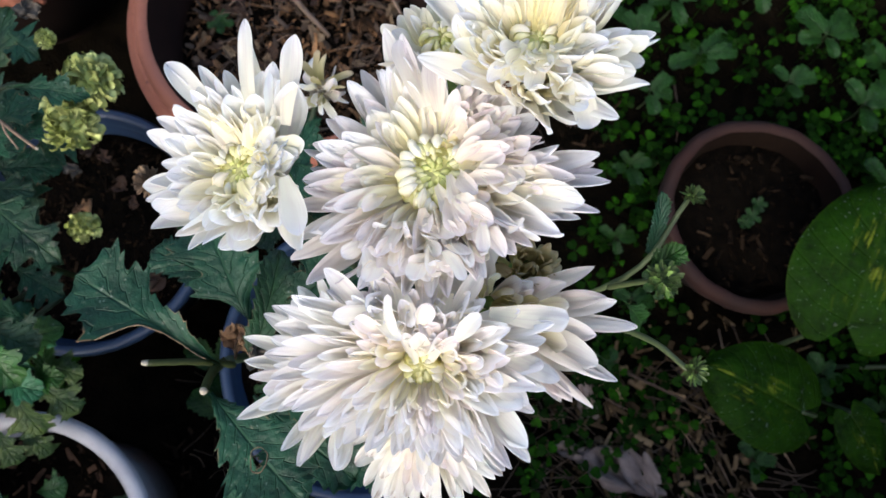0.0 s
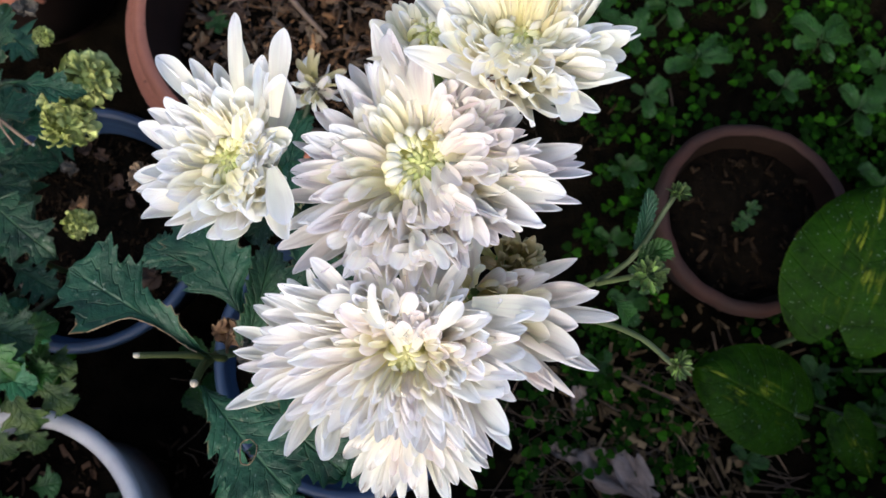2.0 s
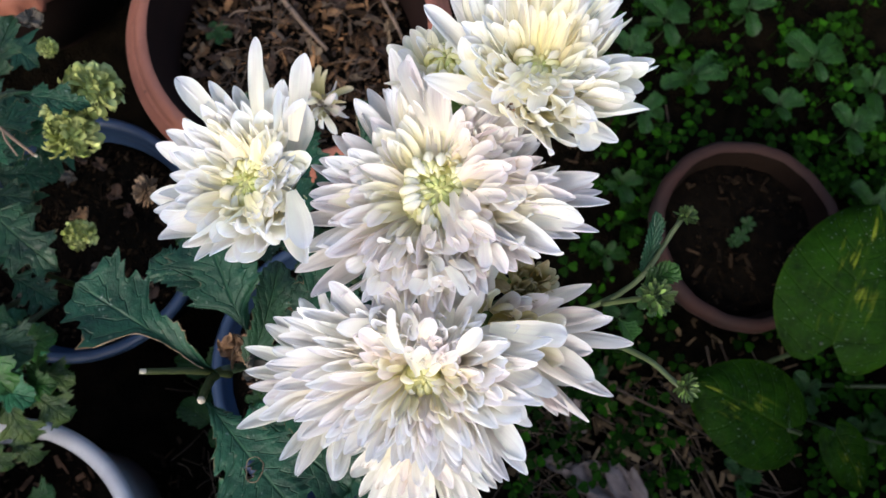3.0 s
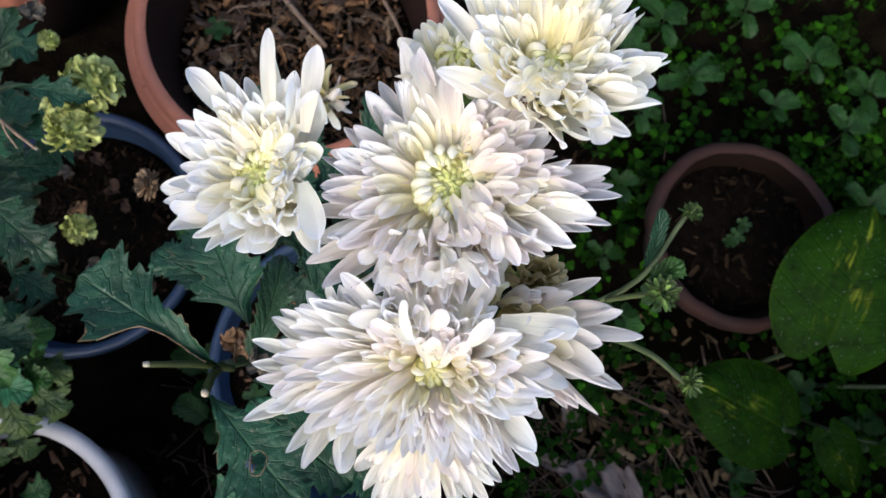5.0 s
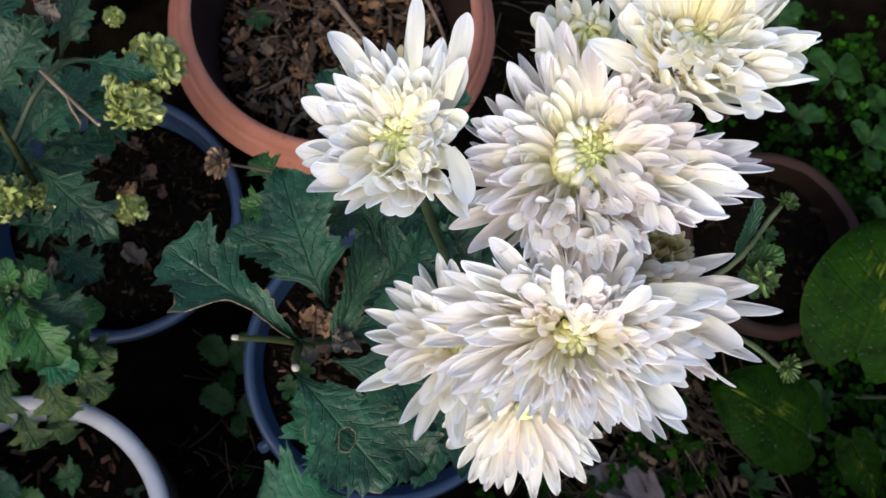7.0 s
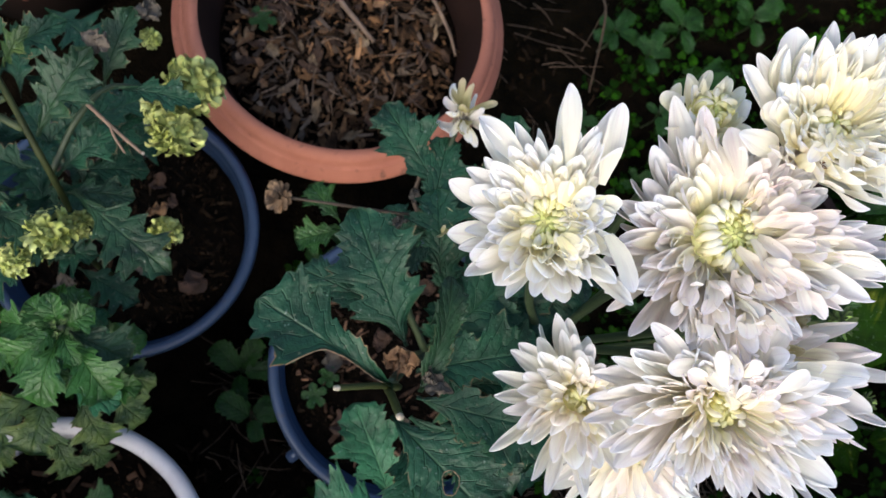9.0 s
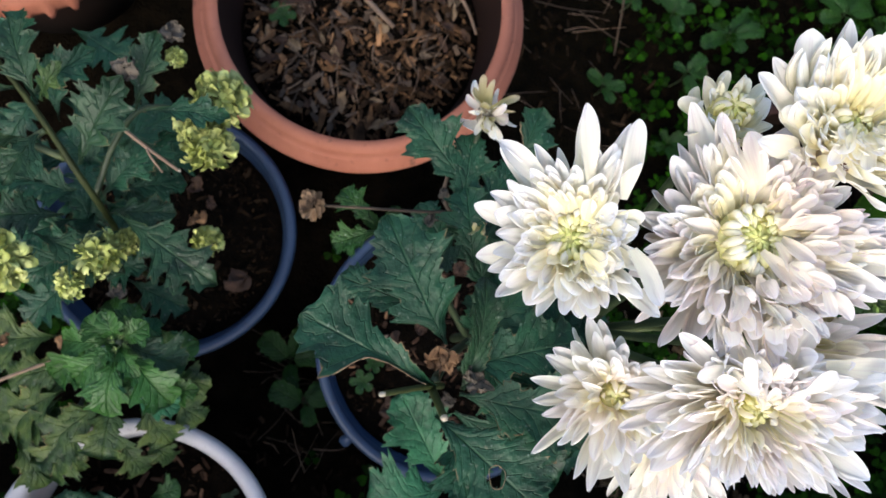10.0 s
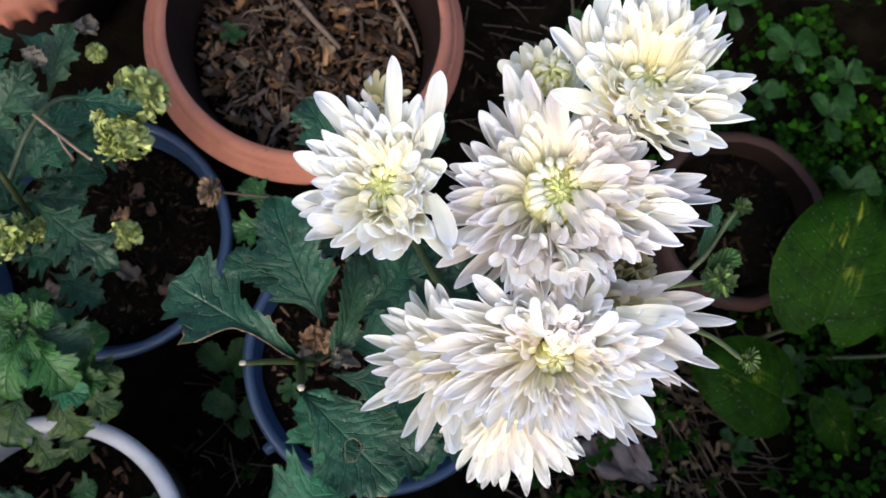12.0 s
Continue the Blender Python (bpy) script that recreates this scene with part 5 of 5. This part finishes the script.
for k, (at, r, s) in enumerate((((-0.230, 0.206, 0.356), 0.018, 0.8), ((-0.240, 0.173, 0.354), 0.017, 0.8), ((-0.246, 0.190, 0.352), 0.015, 0.8), ((-0.308, 0.100, 0.362), 0.015, 0.7), ((-0.326, 0.083, 0.362), 0.010, 0.6), ((-0.362, 0.098, 0.375), 0.016, 0.8), ((-0.257, 0.231, 0.37), 0.006, 0.8), ((-0.252, 0.115, 0.30), 0.010, 0.7), ((-0.300, 0.112, 0.33), 0.009, 0.7))):
    add_head(yellow, "flower_head", at, frilly_head(r * 1.12, 220 + k, s), FLORET_LIME, "lime-yellow half-open flower head", (0, 20, 50 * k))
for k, at in enumerate(((-0.275, 0.205, 0.42), (-0.252, 0.234, 0.405), (-0.281, 0.156, 0.315), (-0.262, 0.135, 0.28), (-0.352, 0.045, 0.30), (-0.347, 0.028, 0.295), (-0.392, 0.05, 0.30))):
    add_head(yellow, "dead_leaf", at, crumple(0.012, 240 + k), DEAD_GREY if k < 2 else DRY_LEAF, "shrivelled dead leaf", (25, 10 * k, 60 * k))

# ---- seedling leaves in the white pot, behind the blue pots ----
seedling = group_root("seedling", (-0.37, -0.13, 0.15), "young lobed green seedling in the white pot", "plant")
add_stem(seedling, [(-0.37, -0.13, 0.148), (-0.372, -0.12, 0.17), (-0.368, -0.11, 0.185)], 0.002, 0.0015, STEM_GREEN)
for k, (e, w) in enumerate((((-0.40, -0.085, 0.20), 0.045), ((-0.345, -0.085, 0.21), 0.045), ((-0.32, -0.105, 0.20), 0.04), ((-0.41, -0.12, 0.20), 0.04), ((-0.30, -0.085, 0.185), 0.03), ((-0.36, -0.16, 0.2), 0.04), ((-0.42, -0.10, 0.205), 0.05), ((-0.405, -0.15, 0.2), 0.045), ((-0.38, -0.075, 0.215), 0.04), ((-0.425, -0.135, 0.195), 0.04))):
    add_leaf(seedling, (-0.368, -0.112, 0.183) if k != 4 else (-0.325, -0.09, 0.185), e, w, LEAF_FRESH if k in (2, 4, 5) else LEAF_DARK, 260 + k, 0, lobes=3, cut=0.3, arch=0.1, stalk=0.12)
sprout = group_root("sprout", (-0.262, -0.098, 0.15), "tiny two-leaved green sprout in dark soil", "plant")
add_stem(sprout, [(-0.262, -0.098, 0.148), (-0.262, -0.098, 0.156), (-0.262, -0.098, 0.162)], 0.0006, 0.0005, STEM_PALE)
for k, e in enumerate(((-0.254, -0.095, 0.163), (-0.270, -0.100, 0.163), (-0.260, -0.105, 0.162))):
    add_leaf(sprout, (-0.262, -0.098, 0.161), e, 0.005, LEAF_GREY, 270 + k, 0, lobes=1, cut=0.0, nv=10, stalk=0.02)


# ---- pothos ----
def heart_leaf(length, width, seed, arch=0.06, fold=0.10):
    def place(u, v):
        s = 2 * u - 1
        h = 0.5 * width * max(0.0, math.sin(math.pi * min(1, v * 0.95 + 0.05) ** 0.78)) ** 0.62 if v < 1 else 0.0
        back = -0.16 * length * (1 - v) ** 2.2 * min(1.0, abs(s) * 1.7)
        x = h * s
        z = arch * length * 4 * v * (1 - v) + fold * abs(x) - 0.16 * width * s * s * (0.4 + 0.6 * v) + 0.01 * length * math.sin(8 * v + seed) * s
        return (x, v * length + back, z)
    return grid_sheet(14, 24, place)


pothos = group_root("pothos_plant", (0.36, 0.02, 0.0), "trailing pothos with broad green leaves streaked yellow", "plant")
for k, (b, e, w) in enumerate((((0.388, 0.053, 0.180), (0.424, 0.180, 0.215), 0.128), ((0.365, -0.026, 0.130), (0.272, 0.018, 0.142), 0.104), ((0.535, -0.04, 0.10), (0.47, -0.052, 0.115), 0.05), ((0.56, 0.04, 0.14), (0.53, 0.14, 0.15), 0.10), ((0.43, -0.03, 0.10), (0.46, -0.09, 0.09), 0.05))):
    ob = new("leaf", to_mesh("leaf", heart_leaf((Vector(e) - Vector(b)).length, w, k), LEAF_POTHOS))
    under(ob, pothos, aim(b, e, (0, 0, 1), 1, 1, 1) @ pose(0, 0, 0, 0, (-8, 4, 0, 6, 0)[k], 0))
for pts, r in (([(0.36, 0.02, 0.0), (0.352, 0.035, 0.10), (0.362, 0.046, 0.155), (0.379, 0.055, 0.180)], 0.0022), ([(0.36, 0.02, 0.0), (0.385, -0.02, 0.06), (0.388, -0.030, 0.11), (0.365, -0.026, 0.130)], 0.002), ([(0.40, 0.0, 0.0), (0.50, -0.04, 0.05), (0.535, -0.04, 0.10)], 0.0016), ([(0.44, 0.02, 0.0), (0.54, 0.02, 0.08), (0.56, 0.04, 0.14)], 0.002), ([(0.40, 0.0, 0.0), (0.43, -0.02, 0.06), (0.43, -0.03, 0.10)], 0.0016)):
    add_stem(pothos, pts, r * 1.2, r, STEM_GREEN, "", "petiole")

# ---- low growth on the ground ----
POTS = ((-0.1255, 0.345, 0.15), (-0.456, 0.484, 0.14), (-0.3133, 0.1415, 0.11), (-0.0539, 0.025, 0.12), (-0.337, -0.141, 0.11), (0.345, 0.172, 0.095))


def free_ground(x, y, gap=0.0):
    return all(math.hypot(x - a, y - b) > r + gap for a, b, r in POTS)


def clover_carpet(n, seed):
    rnd = random.Random(seed)
    verts, faces = [], []
    shape = ((0, 0), (0.38, 0.35), (0.55, 0.75), (0.42, 1.0), (0.18, 1.04), (0, 0.92), (-0.18, 1.04), (-0.42, 1.0), (-0.55, 0.75), (-0.38, 0.35))
    k = 0
    while k < n:
        x, y = rnd.uniform(-0.75, 0.95), rnd.uniform(-0.45, 0.95)
        if not free_ground(x, y, -0.01):
            continue
        want = 0.5 + 0.9 * noise.noise((x * 5, y * 5, 7.7))
        if y < -0.02 and x > 0.08:
            want -= 0.15 * min(1, (0.0 - y) * 9)
        if x < 0.05 or (x < 0.2 and y > 0.2):
            want -= 0.30
        if x < -0.02 and y > 0.15:
            want -= 0.6
        if rnd.random() > want:
            continue
        k += 1
        size = rnd.uniform(0.006, 0.0125)
        h = ground_height(x, y) + rnd.uniform(0.008, 0.045)
        turn = rnd.uniform(0, 360)
        for leaf in range(3):
            m = pose(x, y, h, rnd.gauss(0, 16), rnd.gauss(0, 16), turn + 120 * leaf)
            o = len(verts)
            for px, py in shape:
                verts.append(m @ Vector((px * size, (py + 0.06) * size, -abs(px) * size * 0.25 + 0.10 * size * py)))
            mid = len(verts)
            verts.append(m @ Vector((0, 0.5 * size, -0.02 * size)))
            faces += [(mid, o + i, o + (i + 1) % len(shape)) for i in range(len(shape))]
        o = len(verts)
        g = ground_height(x, y)
        for px, py, pz in ((x - 0.0005, y, g), (x + 0.0005, y, g), (x + 0.0005, y, h), (x - 0.0005, y, h)):
            verts.append(Vector((px, py, pz)))
        faces.append((o, o + 1, o + 2, o + 3))
    me = bpy.data.meshes.new("clover")
    me.from_pydata(verts, [], faces)
    me.materials.append(CLOVER)
    return tagged(new("clover", me), "low dark green clover carpet on the soil", "clover", kind="stuff")


clover_carpet(3200, 31)


def weed(at, leaves, size, material, seed, label):
    rnd = random.Random(seed)
    root = group_root("weed", at, label, "weed", "weeds in the clover")
    x, y, z = at
    top = z + rnd.uniform(0.03, 0.07)
    add_stem(root, [(x, y, z), (x + 0.004, y, (z + top) / 2), (x, y + 0.003, top)], 0.0014, 0.0010, STEM_GREEN)
    for k in range(leaves):
        a = k * 2.4 + rnd.uniform(-0.3, 0.3)
        ln = size * rnd.uniform(0.7, 1.2)
        add_leaf(root, (x, y, top - 0.004 * k * 0.5), (x + ln * math.cos(a), y + ln * math.sin(a), top + rnd.uniform(-0.01, 0.012)), ln * rnd.uniform(0.45, 0.6), material, seed * 9 + k, 0, lobes=1, cut=0.05, teeth=5, arch=0.1, stalk=0.12, nv=20, wide_at=0.5)


rnd = random.Random(77)
for x, y, n, s in ((0.205, 0.43, 5, 0.040), (0.245, 0.40, 4, 0.036), (0.29, 0.44, 5, 0.045), (0.33, 0.385, 5, 0.05), (0.47, 0.40, 5, 0.05), (0.50, 0.31, 4, 0.04), (0.42, 0.34, 4, 0.035), (0.26, 0.33, 4, 0.034), (0.24, 0.25, 5, 0.030),
                   (0.215, 0.16, 4, 0.030), (0.23, 0.09, 4, 0.032), (0.44, 0.01, 5, 0.036), (0.50, -0.03, 4, 0.035), (0.36, -0.08, 4, 0.028), (0.20, 0.02, 4, 0.030), (0.52, 0.22, 4, 0.045), (0.56, 0.38, 5, 0.05), (0.16, 0.32, 4, 0.028), (0.40, 0.47, 5, 0.045)):
    weed((x, y, ground_height(x, y)), n, s * 0.8, LEAF_GROUND, int(1000 * x + 77 * y), "small broad-leaved green weed among clover")
for x, y in ((-0.112, 0.150), (-0.138, 0.128), (-0.20, -0.03), (-0.215, 0.015)):
    weed((x, y, 0.005), 4, 0.034, LEAF_FRESH if y > 0.1 else LEAF_GROUND, int(700 + 900 * x + 50 * y), "small broad-leaved green weed between pots")
for x, y, s in ((0.343, 0.172, 0.010), (0.352, 0.185, 0.009), (0.335, 0.166, 0.008), (-0.205, 0.36, 0.014), (-0.14, -0.005, 0.012), (-0.128, 0.012, 0.010), (-0.16, 0.41, 0.012)):
    z = 0.096 if x > 0.3 else 0.14 if y > 0.3 else 0.150
    root = group_root("sprout", (x, y, z), "tiny green sprout in potting soil", "plant")
    for k in range(5):
        a = k * 1.26 + x * 50
        add_leaf(root, (x, y, z + 0.006), (x + s * math.cos(a), y + s * math.sin(a), z + 0.009), s * 0.6, LEAF_FRESH, 300 + k, 0, lobes=1, cut=0.0, nv=10, stalk=0.1)

# ---- dead stems and litter ----
def stick(points, r, label, material=STRAW):
    ob = new("dry_stick", to_mesh("dry_stick", tube(points, r, r * 0.6, 7), material))
    return tagged(ob, label, "stick", "dead sticks on the soil")


stick([(0.185, 0.0, 0.03), (0.178, -0.025, 0.026), (0.170, -0.05, 0.02)], 0.0035, "short grey dead twig on the soil")
stick([(0.222, 0.014, 0.03), (0.28, -0.015, 0.04), (0.345, -0.048, 0.03)], 0.0016, "thin brown dead stalk over the soil")
stick([(0.165, 0.46, 0.10), (0.170, 0.42, 0.11), (0.180, 0.36, 0.03)], 0.0018, "thin upright reddish dead stalk")
stick([(0.30, 0.36, 0.02), (0.30, 0.31, 0.03), (0.297, 0.28, 0.025)], 0.0012, "thin pale dead stalk in the clover")
stick([(-0.235, 0.0, 0.03), (-0.20, -0.03, 0.04), (-0.185, -0.07, 0.02)], 0.0012, "thin pale dead stalk between pots")
stick([(-0.16, 0.42, 0.155), (-0.125, 0.375, 0.158), (-0.095, 0.345, 0.150)], 0.0035, "brown twig lying in the mulch", STEM_DRY)
stick([(-0.04, 0.395, 0.165), (-0.02, 0.36, 0.158), (-0.012, 0.335, 0.155)], 0.0022, "pale twig lying in the mulch", STEM_DRY)


def straw(n, box, seed, label, r=0.0009, ln=0.09, floor=None, turn=0.7):
    rnd = random.Random(seed)
    bm = bmesh.new()
    for _ in range(n):
        x, y = rnd.uniform(box[0], box[1]), rnd.uniform(box[2], box[3])
        a, q = rnd.gauss(-0.5, turn), ln * rnd.uniform(0.3, 1.0)
        z = (ground_height(x, y) if floor is None else floor) + rnd.uniform(0.003, 0.02)
        d = Vector((math.cos(a), math.sin(a), 0)) * q / 2
        c = Vector((x, y, z))
        tube([c - d, c + Vector((rnd.gauss(0, 0.002), rnd.gauss(0, 0.002), rnd.uniform(0, 0.005))), c + d], r * rnd.uniform(0.6, 1.5), r * 0.5, 4, 3, bm)
    ob = new("dry_straw", to_mesh("dry_straw", bm, STRAW))
    return tagged(ob, label, "straw", kind="stuff")


straw(110, (-0.20, -0.045, 0.27, 0.43), 44, "pale straw and root fibres on the mulch", 0.0008, 0.035, 0.143, 3.0)
straw(190, (0.10, 0.42, -0.16, 0.03), 41, "brown dead grass and stalks on the soil", 0.0011)
straw(26, (0.05, 0.2, 0.25, 0.5), 42, "brown dead stalks on dark soil", 0.0008)
straw(40, (-0.25, -0.15, -0.1, 0.05), 43, "dead stalks between the pots", 0.0007, 0.06)
for at, r, n, s in (((0.24, -0.08, 0.012), 0.13, 260, 0.016), ((0.12, 0.34, 0.01), 0.12, 160, 0.012), ((-0.19, -0.05, 0.01), 0.09, 120, 0.010), ((0.33, 0.0, 0.01), 0.12, 120, 0.012)):
    flakes("leaf_litter", at, r, n, s, LITTER if at[0] > 0.2 else CRUMBS, int(1000 * r) + n, "brown leaf litter on the soil", 0.2)


def dead_leaf(at, size, seed, material, label, turn, narrow=1.0):
    ob = new("dead_leaf", to_mesh("dead_leaf", crumple(size, seed, 2.2), material))
    ob.matrix_world = pose(*at, *turn) @ Matrix.Diagonal((narrow, 1, 0.6 if narrow < 1 else 1, 1))
    return tagged(ob, label, "dead leaf", "dead leaves in the mulch")


for at, size, seed, turn in (((0.205, -0.088, 0.026), 0.085, 430, (8, -6, 68)), ((0.235, -0.094, 0.028), 0.060, 431, (-6, 8, 38)), ((0.180, -0.018, 0.026), 0.040, 432, (10, 0, 10)), ((0.160, -0.070, 0.022), 0.040, 433, (5, 5, 75))):
    tagged(dead_leaf(at, size, seed, PALE_DRY, "pale grey-brown dead leaf lying on the soil", turn, 0.38), group="dead leaves on the soil")
for k, (px, py, pz, pr) in enumerate(((-0.3133, 0.1415, 0.150, 0.085), (-0.0539, 0.025, 0.158, 0.095))):
    rnd = random.Random(60 + k)
    for n in range(9):
        a, q = rnd.uniform(0, 6.283), pr * math.sqrt(rnd.random())
        dead_leaf((px + q * math.cos(a), py + q * math.sin(a), pz), rnd.uniform(0.010, 0.020), 440 + 20 * k + n, DEAD_GREY if n % 3 == 0 else BROWN_LEAF, "curled brown dead leaf on potting soil", (rnd.uniform(-25, 25), rnd.uniform(-25, 25), rnd.uniform(0, 360)))
rnd = random.Random(55)
for k in range(64):
    a, q = rnd.uniform(0, 6.283), 0.110 * math.sqrt(rnd.random())
    dead_leaf((-0.1265 + q * math.cos(a), 0.351 + q * math.sin(a), 0.150), rnd.uniform(0.008, 0.019), 400 + k, (BROWN_LEAF, DRY_LEAF, BROWN_LEAF, CUT_LEAF)[k % 4], "crumpled dead leaf lying on bark mulch", (rnd.uniform(-35, 35), rnd.uniform(-35, 35), rnd.uniform(0, 360)), rnd.uniform(0.35, 0.6))
